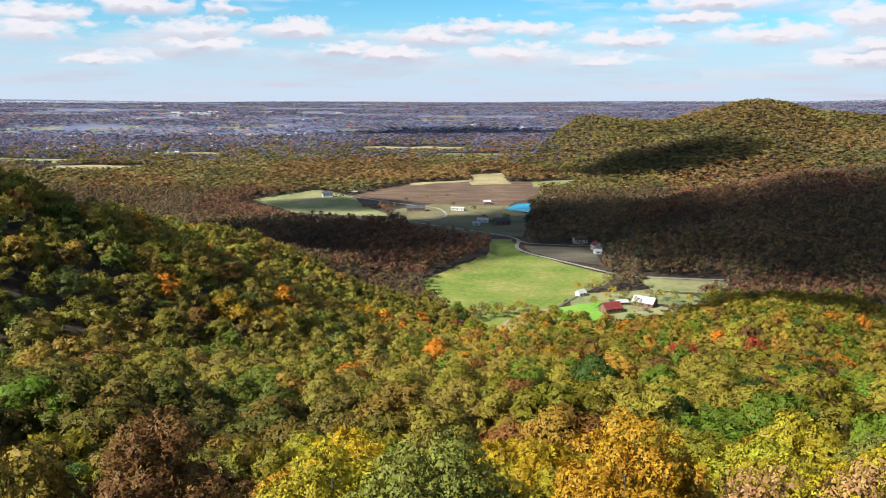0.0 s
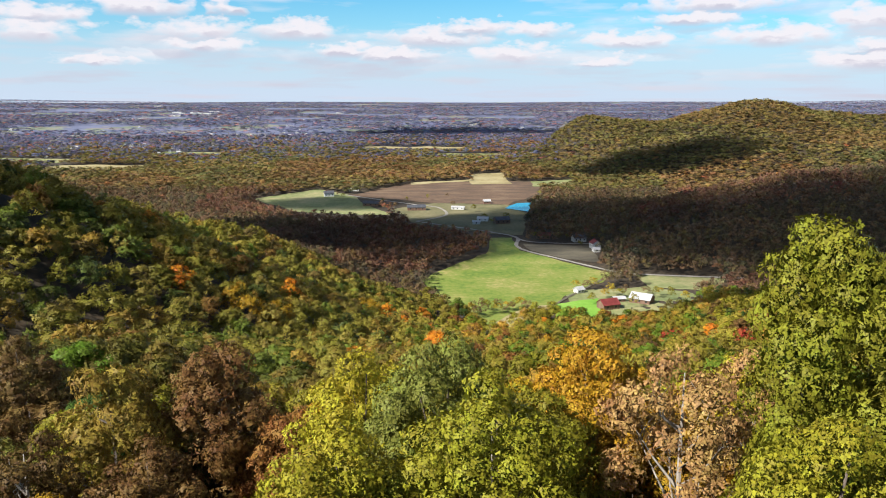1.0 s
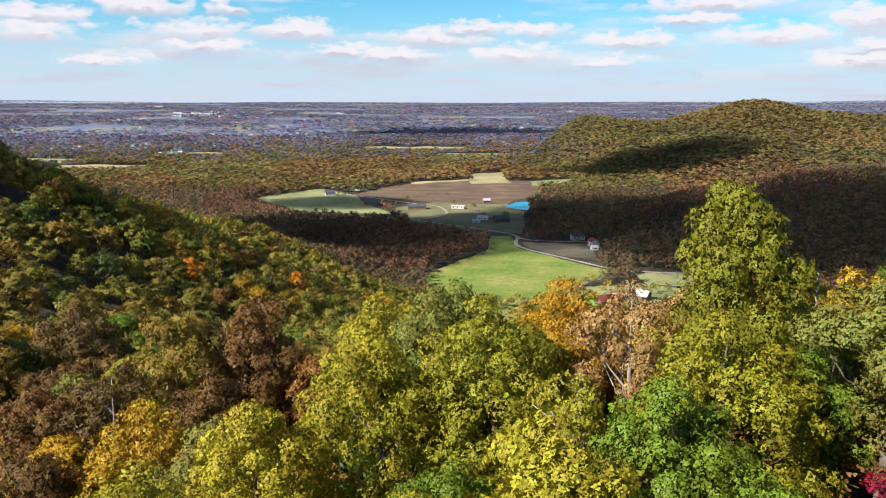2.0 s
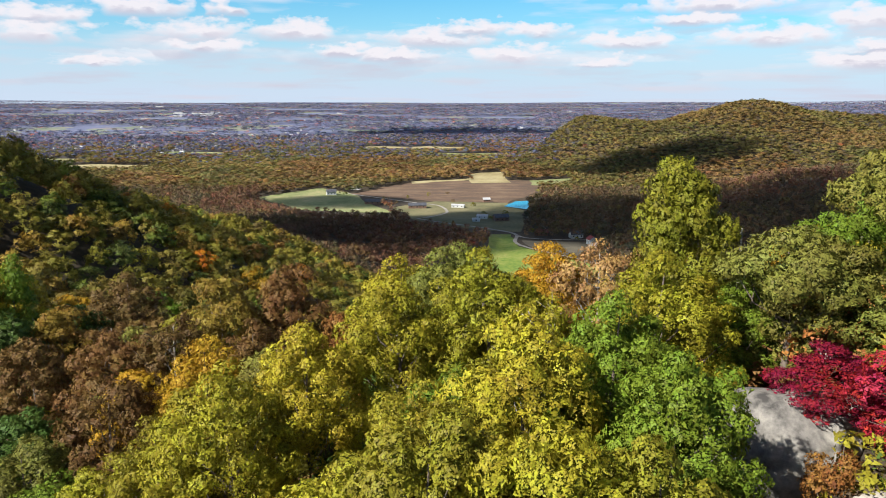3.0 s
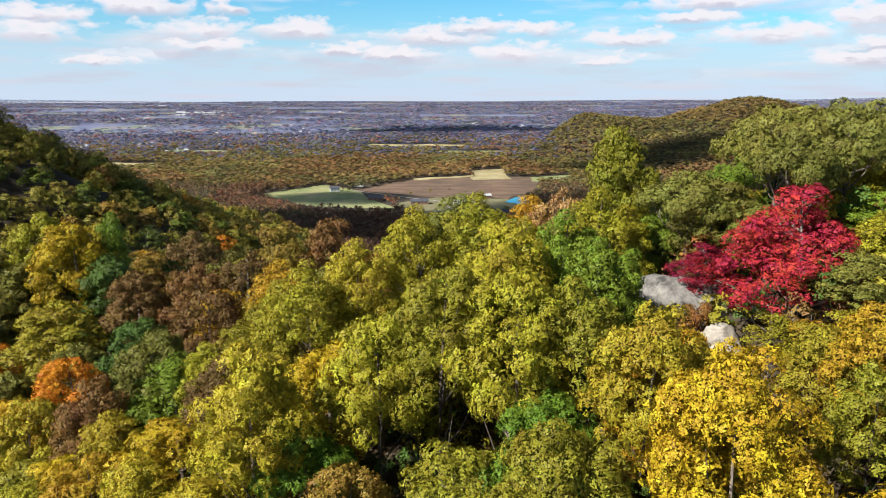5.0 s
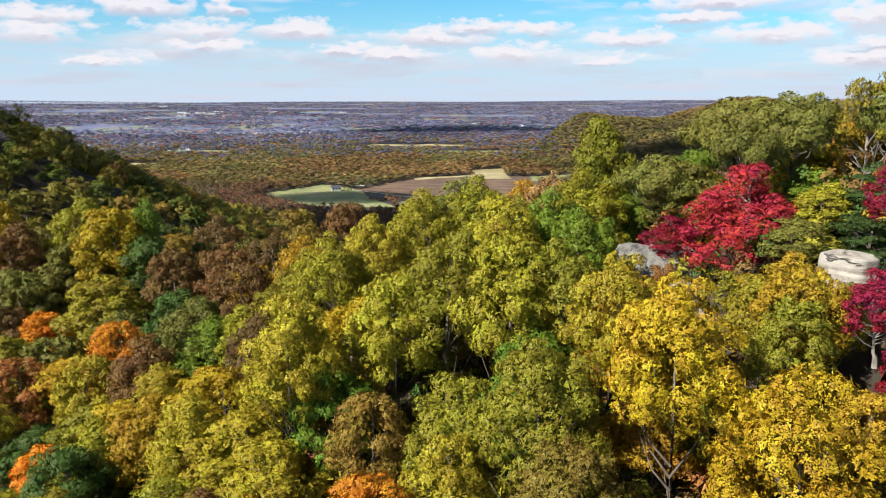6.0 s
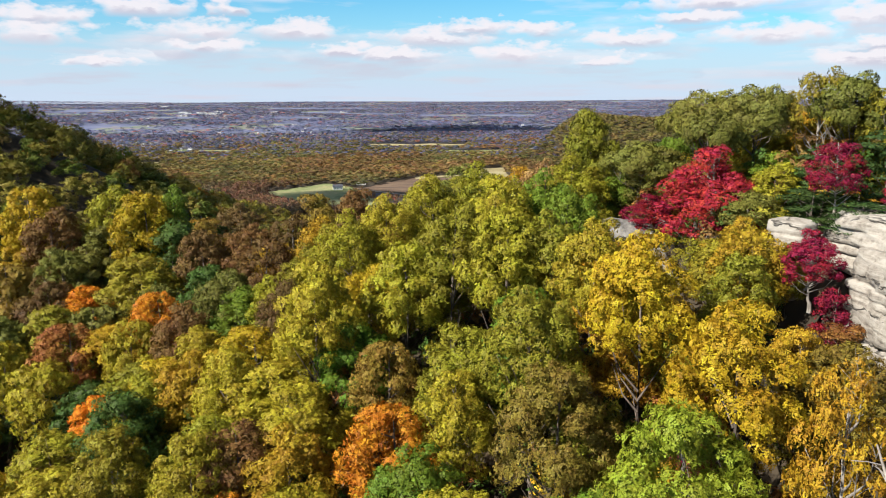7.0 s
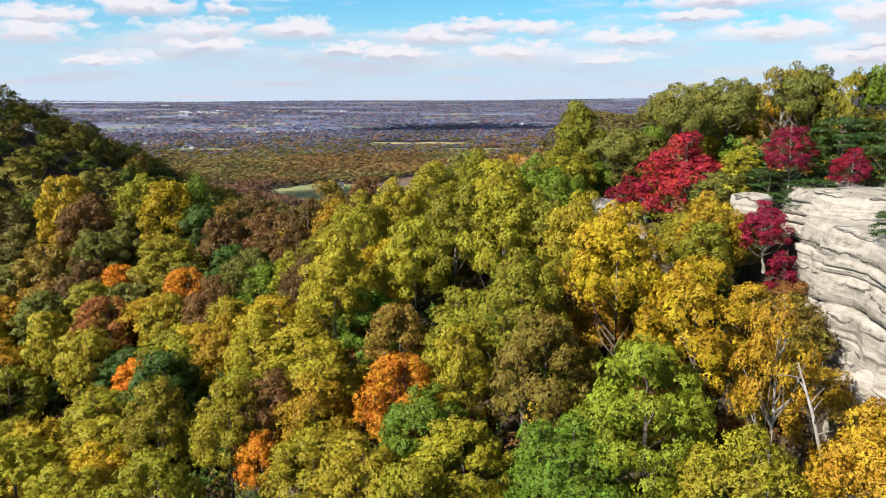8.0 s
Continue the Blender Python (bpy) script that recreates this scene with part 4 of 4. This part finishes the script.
def fill_slope():
    """The rest of the trees of the near slope, by a jittered grid."""
    rnd = random.Random(5)
    step = 4.7
    for j in range(-10, 11):
        for i in range(-14, 10):
            x, y = (i + 0.5 * (j % 2) + rnd.uniform(-0.33, 0.33)) * step, (j + rnd.uniform(-0.33, 0.33)) * step
            big = rnd.uniform(2.5, 3.5)
            pick = rnd.choices([c for c, _ in MIXTURE], [w for _, w in MIXTURE])[0]
            tall = rnd.uniform(9.5, 13.0)
            if any(math.hypot(x - a, y - b) < 0.58 * (big + r) for a, b, r in TREES) or inside(np.array(x), np.array(y), CLIFF):
                continue
            if math.hypot(x - 13.4, y - 1.6) < 3.6 or math.hypot(x - 15.4, y + 5.0) < 3.0 or math.hypot(x - 20.8, y + 19.0) < 3.2 or math.hypot(x - 11.6, y + 3.4) < 2.6 or math.hypot(x - 21.5, y + 25.0) < 4.2 or math.hypot(x - 12.4, y - 5.0) < 3.2:
                continue
            # behind the crest: browner trees, picked darker to carry its shade
            if x < -11 and y > 13:
                pick = rnd.choices([OLIVE, BROWN, UMBER, SAGE, DEEP, GOLD], [22, 16, 24, 22, 12, 10])[0]
            if y > 22 and x > -5 and pick in (BROWN, RUST, ORANGE):
                pick = SAGE
            if y > 4 and x > 8 and pick == ORANGE:
                pick = SAGE
            if -25 < x < 8 and y < 0 and pick in (BROWN, DEEP, OLIVE, RUST) and rnd.random() < 0.6:
                pick = YGREEN
            if pick == DEEP and -14 < x < 20:
                pick = OLIVE
            if x > 40 or x < -60 or y > 48 or (x > 0.9 * (y + 75) + 6) or (-x > 0.75 * (y + 80) + 6):
                continue
            kind = "round" if (-34 < x < 26 and -42 < y < 36) else "plain"
            if pick == TAN:
                kind = "thin"
            tree(kind, x, y, ground_at(x, y) + tall, big, pick)


fill_slope()
# younger trees in the gaps below the crest
tree("round", 10.2, -14.0, 122.4, 2.6, GOLD)
tree("round", 13.2, -15.0, 122.0, 2.2, YGREEN)
tree("round", -1.6, -14.6, 119.4, 2.6, YGREEN)
tree("round", 6.6, -19.6, 119.6, 2.4, OLIVE)


# ---------------------------------------------------------------- woods too many to count
def value_noise(x, y, scale, seed):
    """Smooth noise in 0..1."""
    rng = np.random.default_rng(seed)
    grid = rng.random((64, 64))
    u, v = x / scale, y / scale
    i, j = np.floor(u).astype(int), np.floor(v).astype(int)
    fu, fv = u - i, v - j
    fu, fv = fu * fu * (3 - 2 * fu), fv * fv * (3 - 2 * fv)
    g = lambda a, b: grid[a % 64, b % 64]
    return (g(i, j) * (1 - fu) + g(i + 1, j) * fu) * (1 - fv) + (g(i, j + 1) * (1 - fu) + g(i + 1, j + 1) * fu) * fv


def woods(name, places, leaves, size, clumps, puff, label, variants=6, seed=3, mat=None):
    """Many trees in one mesh: each a copy of one of a few patterns, with its own size, turn and colour."""
    rng = np.random.default_rng(seed)
    x, y, rad, high, col = places
    col = col * (0.72 + 0.56 * value_noise(x, y, 55, 9) * (0.6 + 0.8 * value_noise(x, y, 170, 10)))[:, None]
    vs, fs, cs, ns, at = [], [], [], [], 0
    z = land(x, y)
    kinds = rng.integers(0, variants, len(x))
    for k in range(variants):
        v, f, nv = foliage(rng, dome(rng, clumps, 3.9, 4.0, 14.0, -0.6, puff, 0.9), leaves, size, (0, 0, 6.5), 0.06, 0.85, 0.5)
        v = v / np.array([3.9, 3.9, 14.0])
        sel = np.nonzero(kinds == k)[0]
        if not len(sel):
            continue
        a = rng.random(len(sel)) * 2 * np.pi
        co, si = np.cos(a)[:, None], np.sin(a)[:, None]
        px = (v[None, :, 0] * co - v[None, :, 1] * si) * rad[sel][:, None] + x[sel][:, None]
        py = (v[None, :, 0] * si + v[None, :, 1] * co) * rad[sel][:, None] + y[sel][:, None]
        pz = v[None, :, 2] * high[sel][:, None] + z[sel][:, None]
        nx, ny = nv[None, :, 0] * co - nv[None, :, 1] * si, nv[None, :, 0] * si + nv[None, :, 1] * co
        ns.append(np.stack([nx, ny, np.broadcast_to(nv[None, :, 2], nx.shape)], 2).reshape(-1, 3))
        vs.append(np.stack([px, py, pz], 2).reshape(-1, 3))
        fs.append((f[None] + (np.arange(len(sel)) * len(v))[:, None, None]).reshape(-1, 3) + at)
        cs.append(np.repeat(col[sel], len(v), 0))
        at += len(sel) * len(v)
    v, f, c = np.concatenate(vs), np.concatenate(fs), np.concatenate(cs)
    me = mesh_np(name, v, f, mat or LEAF_MASS, normals=np.concatenate(ns))
    tint = me.attributes.new("tint", "FLOAT_COLOR", "POINT")
    tint.data.foreach_set("color", np.concatenate([c, np.ones((len(c), 1))], 1).astype(np.float32).ravel())
    return tagged(new(name, me), label, "woods", kind="stuff")


def spread(x0, x1, y0, y1, step, seed):
    rng = np.random.default_rng(seed)
    gx, gy = np.meshgrid(np.arange(x0, x1, step), np.arange(y0, y1, step))
    x, y = gx.ravel() + rng.uniform(-0.45, 0.45, gx.size) * step, gy.ravel() + rng.uniform(-0.45, 0.45, gx.size) * step
    free = np.ones(x.shape, bool)
    # the open land runs on a little way towards the ridge, grown over with nothing tall
    for o in OPEN:
        for run in (1.0, 1.02, 1.04, 1.06, 1.08) if 560 < min(q for _, q in o) < 1060 else (1.0, 1.02):
            free &= ~inside(x * run, y * run, o)
    for a, b in FARM:
        free &= np.hypot(x - a, y - b) > 13
    return x[free], y[free], rng


def colours(rng, n, mixture):
    cs, w = np.array([c for c, _ in mixture]), np.array([q for _, q in mixture], float)
    c = cs[rng.choice(len(cs), n, p=w / w.sum())]
    return c * rng.uniform(0.8, 1.2, (n, 1))


SLOPE_MIX = [((0.26, 0.215, 0.03), 34), (OLIVE, 28), ((0.25, 0.19, 0.035), 18), (GREEN, 13), (DEEP, 5), ((0.34, 0.20, 0.03), 9), (ORANGE, 2), (BROWN, 4), (RUST, 4)]


def slope_woods(name, lo, hi, leaves, size, seed):
    """The woods of the near hills between two distances from the crest."""
    x, y, rng = spread(-290, 280, -130, 475, 6.9, 21)
    far = np.hypot(x, y + 20)
    keep = (np.abs(x) < 0.66 * (y + 90) + 25) & (far >= lo) & (far < hi) & ~((x > -62) & (x < 42) & (y > -45) & (y < 50))
    keep &= ~((x > 20) & (y < 12) & (x < 60))
    x, y = x[keep], y[keep]
    n = len(x)
    col = colours(rng, n, SLOPE_MIX)
    col = col * 0.86
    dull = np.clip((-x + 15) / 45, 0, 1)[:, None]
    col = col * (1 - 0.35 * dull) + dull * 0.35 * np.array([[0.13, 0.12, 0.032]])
    # shade of the hollow behind the crest is put into the leaf colour
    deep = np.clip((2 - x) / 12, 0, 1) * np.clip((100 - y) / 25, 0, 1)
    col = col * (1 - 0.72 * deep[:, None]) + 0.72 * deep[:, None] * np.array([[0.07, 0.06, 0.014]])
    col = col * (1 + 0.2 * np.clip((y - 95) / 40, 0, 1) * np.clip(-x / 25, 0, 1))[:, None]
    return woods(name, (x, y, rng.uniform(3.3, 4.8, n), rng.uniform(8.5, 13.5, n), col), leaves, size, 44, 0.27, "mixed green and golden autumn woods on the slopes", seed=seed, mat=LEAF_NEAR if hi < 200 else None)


def accent_trees():
    """Single bright crowns that stand out of the lower woods."""
    orange, gold, red = np.array([ORANGE]), np.array([GOLD]), np.array([(0.36, 0.05, 0.03)])
    spots = [(-25, 308, orange), (-31, 300, gold), (-18, 301, orange), (-36, 312, gold), (-53, 187, gold), (-59, 192, gold), (-71, 185, orange), (-50, 225, orange), (-46, 190, gold),
             (104, 183, orange), (100, 190, orange), (62, 182, red), (100, 225, red), (-2, 197, orange), (4, 181, orange), (9, 190, gold), (31, 205, gold), (169, 285, orange), (160, 292, orange)]
    rng = np.random.default_rng(77)
    # hedge along the meadow and trees round the farmyard
    olive, brown, yellow = np.array([OLIVE]), np.array([(0.17, 0.115, 0.055)]), np.array([(0.34, 0.25, 0.03)])
    for i in range(17):
        u = i / 16
        spots.append((12 + 42 * u + rng.normal() * 2.5, 446 + 14 * u + rng.normal() * 4, (yellow, brown, olive, brown)[i % 4]))
    for a, b in ((112, 487), (117, 494), (123, 489), (128, 494), (104, 509), (97, 514), (110, 516), (147, 486), (152, 492), (156, 480), (143, 497), (100, 470), (162, 470), (126, 462)):
        spots.append((a, b, (olive, brown, yellow)[int(a + b) % 3]))
    for a, b in ((-142, 985), (-134, 972), (-60, 905), (36, 870), (12, 905), (46, 820), (88, 700), (120, 690), (147, 660), (126, 660), (112, 700), (146, 690), (70, 806), (52, 786), (-20, 960), (5, 980), (-48, 946)):
        spots.append((a, b, (olive, brown)[int(a + b) % 2]))
    x, y = np.array([s[0] for s in spots], float), np.array([s[1] for s in spots], float)
    col = np.concatenate([s[2] for s in spots])
    n = len(x)
    return woods("bright_trees", (x, y, np.where(y > 400, rng.uniform(2.4, 4.0, n), rng.uniform(3.6, 4.8, n)), np.where(y > 400, rng.uniform(6, 10, n), rng.uniform(13, 17, n)), col), 320, 0.95, 26, 0.32, "scattered orange and golden crowns in the lower woods", seed=33)


HILL_MIX = [((0.17, 0.115, 0.055), 26), ((0.21, 0.12, 0.05), 16), ((0.16, 0.14, 0.05), 22), ((0.13, 0.125, 0.04), 12), ((0.25, 0.16, 0.06), 10), ((0.09, 0.10, 0.04), 8), ((0.32, 0.14, 0.05), 1), ((0.28, 0.06, 0.04), 0.4), ((0.24, 0.20, 0.045), 8)]


def zoned(x, y, col, dim=1.0):
    """Stands of rust, olive and evergreen trees run together in patches."""
    a, b = value_noise(x, y, 120, 61)[:, None], value_noise(x, y, 75, 62)[:, None]
    rust, olive, green = np.array([[0.235, 0.115, 0.045]]), np.array([[0.175, 0.15, 0.045]]), np.array([[0.085, 0.105, 0.04]])
    stand = np.where(a > 0.62, rust, np.where(b > 0.70, green, olive))
    return (0.62 * col + 0.38 * stand) * dim


def valley_woods():
    x, y, rng = spread(-560, 760, 460, 1000, 7.0, 22)
    keep = (np.abs(x) < 0.66 * (y + 90) + 25) & ~((x < -0.42 * y) & (y < 830)) & ~((x > 0.43 * y) & (y > 850))
    x, y = x[keep], y[keep]
    n = len(x)
    # dimmed and tinted purple: cloud shade partly put into the leaf colour
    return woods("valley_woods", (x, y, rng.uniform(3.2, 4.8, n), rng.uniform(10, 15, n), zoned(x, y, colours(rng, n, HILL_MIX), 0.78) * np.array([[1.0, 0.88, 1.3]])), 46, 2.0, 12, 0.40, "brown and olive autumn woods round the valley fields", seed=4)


TOWN = [(-1250, 1420), (-870, 1500), (-210, 1690), (-230, 1900), (-300, 2450), (-1300, 2300)]


def hill_woods():
    x, y, rng = spread(-1300, 1400, 1000, 2000, 9.0, 23)
    keep = (np.abs(x) < 0.66 * (y + 90) + 25) & (~inside(x, y, TOWN) | (rng.random(len(x)) < 0.42)) & ~((x > 290) & (y > 1590))
    x, y = x[keep], y[keep]
    n = len(x)
    col = zoned(x, y, colours(rng, n, HILL_MIX))
    # the hills carry more olive, the low woods more rust
    high = np.clip((land(x, y) - 30) / 40, 0, 1)[:, None]
    col = col * (1 - 0.3 * high) + 0.3 * high * np.array([[0.19, 0.165, 0.045]])
    # farther out, more trees take the painted haze tones
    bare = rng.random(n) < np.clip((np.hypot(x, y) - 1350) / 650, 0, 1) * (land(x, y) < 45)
    col = np.where(bare[:, None], colours(rng, n, HAZED_PLAIN_MIX), col)
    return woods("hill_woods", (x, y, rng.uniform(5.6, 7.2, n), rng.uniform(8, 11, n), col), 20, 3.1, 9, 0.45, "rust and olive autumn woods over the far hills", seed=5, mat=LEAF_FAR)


# violet and blue tones carry the far haze in the leaf colour
HAZED_PLAIN_MIX = [((0.155, 0.135, 0.205), 34), ((0.12, 0.13, 0.215), 34), ((0.20, 0.18, 0.16), 12), ((0.32, 0.13, 0.11), 7), ((0.08, 0.10, 0.13), 14)]


def plain_woods():
    x, y, rng = spread(-3100, 3100, 2000, 4750, 19.0, 24)
    keep = (np.abs(x) < 0.66 * (y + 90) + 25) & (value_noise(x * 0.4, y, 110, 5) < 0.68) & (~inside(x, y, TOWN) | (rng.random(len(x)) < 0.45))
    x, y = x[keep], y[keep]
    n = len(x)
    return woods("plain_woods", (x, y, rng.uniform(7, 12, n), rng.uniform(7, 11, n) * np.clip((5400 - y) / 2600, 0.3, 1), colours(rng, n, HAZED_PLAIN_MIX)), 8, 5.0, 6, 0.5, "far plain woods, grey-violet from haze painted into their colours", seed=6)


def undergrowth():
    """Low shrubs and saplings between the trees of the near slope."""
    x, y, rng = spread(-64, 44, -60, 62, 2.45, 41)
    keep = ~inside(x, y, CLIFF) & (np.hypot(x - 13.8, y - 3.5) > 3.4) & (np.hypot(x - 15.3, y + 3.5) > 2.6)
    x, y = x[keep], y[keep]
    n = len(x)
    mixture = [(OLIVE, 16), (DEEP, 44), (RUST, 12), (BROWN, 24), (GOLD, 4)]
    return woods("undergrowth", (x, y, rng.uniform(1.3, 2.2, n), rng.uniform(3.0, 7.0, n), colours(rng, n, mixture)), 90, 1.1, 12, 0.4, "low mixed shrubs and saplings under the trees", seed=8, mat=LEAF_NEAR)


undergrowth()
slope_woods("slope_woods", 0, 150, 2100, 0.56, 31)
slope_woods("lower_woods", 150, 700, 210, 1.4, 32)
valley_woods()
hill_woods()
plain_woods()
accent_trees()

# ---------------------------------------------------------------- cliffs


def ledge_rock(name, x, y, z, sx, sy, sz, turn, seed, label, mat=None, layers=6, lean=0.0):
    """A weathered sandstone block of uneven beds, each bulging over a dark recess, with a worn top. z is its top."""
    rnd = random.Random(seed)
    off = Vector((seed * 3.1, seed * 1.7, seed * 0.9))
    worn = 1.0 if layers <= 3 else 0.0
    power = 2.3 if worn else 3.2
    thick = [rnd.choice((0.3, 0.5, 0.9, 1.6, 2.2)) * rnd.uniform(0.8, 1.2) for _ in range(layers)]
    levels, at = [], 0.0
    for k, th in enumerate(thick):
        push = rnd.uniform(-0.05, 0.04) - 0.05 * (k == layers - 1)
        cut = 1.5 if rnd.random() < 0.4 else 0.35
        for u, bulge in ((0.0, -0.08 * cut), (0.06, -0.07 * cut), (0.11, -0.005), (0.35, 0.008), (0.7, 0.006), (0.93, -0.012 * cut)):
            levels.append(((at + u * th) / sum(thick), push, bulge, k))
        at += th
    levels.append((1.0, -0.10, -0.06, layers))
    n, rings, bm = 120, [], bmesh.new()
    for h, push, bulge, k in levels:
        ring = []
        for j in range(n):
            a = 2 * math.pi * j / n
            c, s = math.cos(a), math.sin(a)
            e = (abs(c) ** power + abs(s) ** power) ** (-1 / power)
            p = Vector((c * e, s * e, 0))
            wide = Vector((p.x * sx, p.y * sy, k * 0.9))
            out = 1 + push * (0.6 + 1.6 * noise.noise(wide * 0.12 + off)) + bulge * (0.55 + 1.3 * noise.noise(wide * 0.25 + off * 2))
            out += 0.13 * noise.noise(Vector((wide.x, wide.y, 0)) * 0.22 + off) + 0.05 * noise.noise(Vector((wide.x, wide.y, h * sz * 2)) * 0.9 + off)
            out += worn * (0.22 * noise.noise(Vector((wide.x, wide.y, h * sz * 2)) * 0.45 + off) - bulge * 0.6)
            out -= 0.10 * h ** 6 + worn * 0.55 * max(0.0, h - 0.35) ** 2
            sag = 0.35 * noise.noise(Vector((wide.x, wide.y, 0)) * 0.16 + off * 3) * (1 + 0.2 * sz)
            ring.append(bm.verts.new((p.x * sx * out + lean * sx * (1 - h), p.y * sy * out, (h - 1) * 2 * sz + sag * (0.3 + 0.7 * math.sin(math.pi * h)))))
        rings.append(ring)
    for lo, hi in zip(rings, rings[1:]):
        for j in range(n):
            bm.faces.new((lo[j], lo[(j + 1) % n], hi[(j + 1) % n], hi[j])).smooth = True
    last = rings[-1]
    for step in (0.8, 0.55, 0.3, 0.1):
        ring = [bm.verts.new((v.co.x * step, v.co.y * step, 0.35 * noise.noise(Vector((v.co.x * step, v.co.y * step, 0)) * 0.5 + off) + 0.3 * (1 - step))) for v in rings[-1]]
        for j in range(n):
            bm.faces.new((last[j], last[(j + 1) % n], ring[(j + 1) % n], ring[j])).smooth = True
        last = ring
    bm.faces.new(last)
    bm.faces.new(rings[0][::-1])
    me = bpy.data.meshes.new(name)
    bm.to_mesh(me)
    bm.free()
    me.materials.append(mat or ROCK)
    ob = tagged(new(name, me), label, "rock", "sandstone outcrops")
    ob.matrix_basis = pose(x, y, z, 0, 0, turn)
    return ob


ledge_rock("cliff", 31.6, -24.2, 127.6, 8.4, 12.0, 7.2, 9, 3, "huge pale sandstone cliff with dark bedding cracks", layers=12, lean=0.06)
ledge_rock("lower_cliff", 30.4, -26.0, 119.6, 7.4, 10.0, 4.6, 9, 9, "lower pale sandstone block under the cliff", layers=4)
ledge_rock("cliff_block", 22.4, -10.0, 128.4, 1.4, 1.8, 5.0, 28, 4, "grey cracked sandstone buttress beside red shrubs", None, 9)
ledge_rock("ledge", 34.0, -12.5, 129.2, 9.0, 6.0, 2.0, 6, 5, "pale flat sandstone ledge on the cliff top", layers=4)


def boulder(name, x, y, z, sx, sy, sz, turn, seed, label, mat=None):
    """A rounded, split and pitted rock; z is its top."""
    bm = bmesh.new()
    bmesh.ops.create_icosphere(bm, subdivisions=5, radius=1)
    off = Vector((seed * 2.7, seed * 1.3, seed * 0.7))
    planes = [Vector((random.Random(seed * 9 + i).gauss(0, 1), random.Random(seed * 11 + i).gauss(0, 1), random.Random(seed * 13 + i).gauss(0, 1))).normalized() for i in range(9)]
    for v in bm.verts:
        d = v.co.normalized()
        r = min(0.80 / max(d.dot(p), 0.55) for p in planes)
        r = min(r, 1.25) * (1 + 0.16 * noise.noise(d * 1.3 + off) + 0.06 * noise.noise(d * 4 + off) + 0.02 * noise.noise(d * 11 + off))
        crease = abs(noise.noise(Vector((d.x * 0.7, d.y * 0.7, d.z * 2.6)) + off * 2))
        r -= 0.10 * max(0.0, 1 - crease / 0.06)
        v.co = Vector((d.x * sx, d.y * sy, d.z * sz)) * r
    for f in bm.faces:
        f.smooth = True
    me = bpy.data.meshes.new(name)
    bm.to_mesh(me)
    bm.free()
    me.materials.append(mat or ROCK)
    ob = tagged(new(name, me), label, "rock", "sandstone outcrops")
    ob.matrix_basis = pose(x, y, z - sz, 8, -6, turn)
    return ob


boulder("slab", 14.2, 5.0, 125.6, 3.5, 2.4, 2.8, -18, 6, "grey lichen-stained sandstone slab among trees", MOSSY)
boulder("boulder", 16.9, 4.4, 125.2, 1.5, 1.4, 2.4, 10, 7, "pale sandstone boulder under the red maple")
boulder("boulder", 15.4, -2.2, 124.6, 1.9, 1.7, 2.6, -20, 8, "pale angular sandstone boulder in yellow foliage")


def dead_trunk(name, pts, radii, label, stubs=5):
    """A bleached leafless trunk with broken limb stubs."""
    rnd = random.Random(len(pts) + int(pts[0][0]))
    pts = [Vector(p) for p in pts]
    ob = tagged(new(name), label, "dead tree")
    bm = bmesh.new()
    tube(bm, pts, radii, 7)
    part("trunk", bm, PALE_BARK, ob)
    for i in range(stubs):
        u = 0.35 + 0.6 * i / stubs
        k = min(int(u * (len(pts) - 1)), len(pts) - 2)
        a = pts[k].lerp(pts[k + 1], u * (len(pts) - 1) - k)
        tip = a + Vector((rnd.uniform(-1, 1), rnd.uniform(-1, 1), rnd.uniform(0.1, 0.8))).normalized() * rnd.uniform(0.5, 1.4)
        bm = bmesh.new()
        tube(bm, [a, a.lerp(tip, 0.5) + Vector((0, 0, 0.06)), tip], [radii[k] * 0.45, radii[k] * 0.3, 0.015], 5)
        part("limb", bm, PALE_BARK, ob)
    return ob


dead_trunk("dead_tree", [(15.6, 13.4, ground_at(15.6, 13.4) - 0.5), (15.5, 13.3, 124), (15.6, 13.2, 129), (15.5, 13.1, 132.0)], [0.16, 0.14, 0.10, 0.04], "slender bleached dead trunk beside the tall tree")
dead_trunk("dead_tree", [(18.0, -35.0, ground_at(18.0, -35.0) - 0.5), (17.4, -34.5, 116.5), (16.8, -33.5, 120.0), (16.2, -32.6, 122.6)], [0.13, 0.12, 0.09, 0.04], "leaning pale dead trunk with broken limbs", 11)
dead_trunk("dead_tree", [(4.2, 3.4, ground_at(4.2, 3.4) - 0.5), (4.4, 3.2, 123.5), (4.1, 2.6, 127.0), (3.3, 2.7, 129.0), (2.6, 2.6, 130.4)], [0.16, 0.14, 0.11, 0.08, 0.03], "pale bare snag rising through a yellow crown", 9)
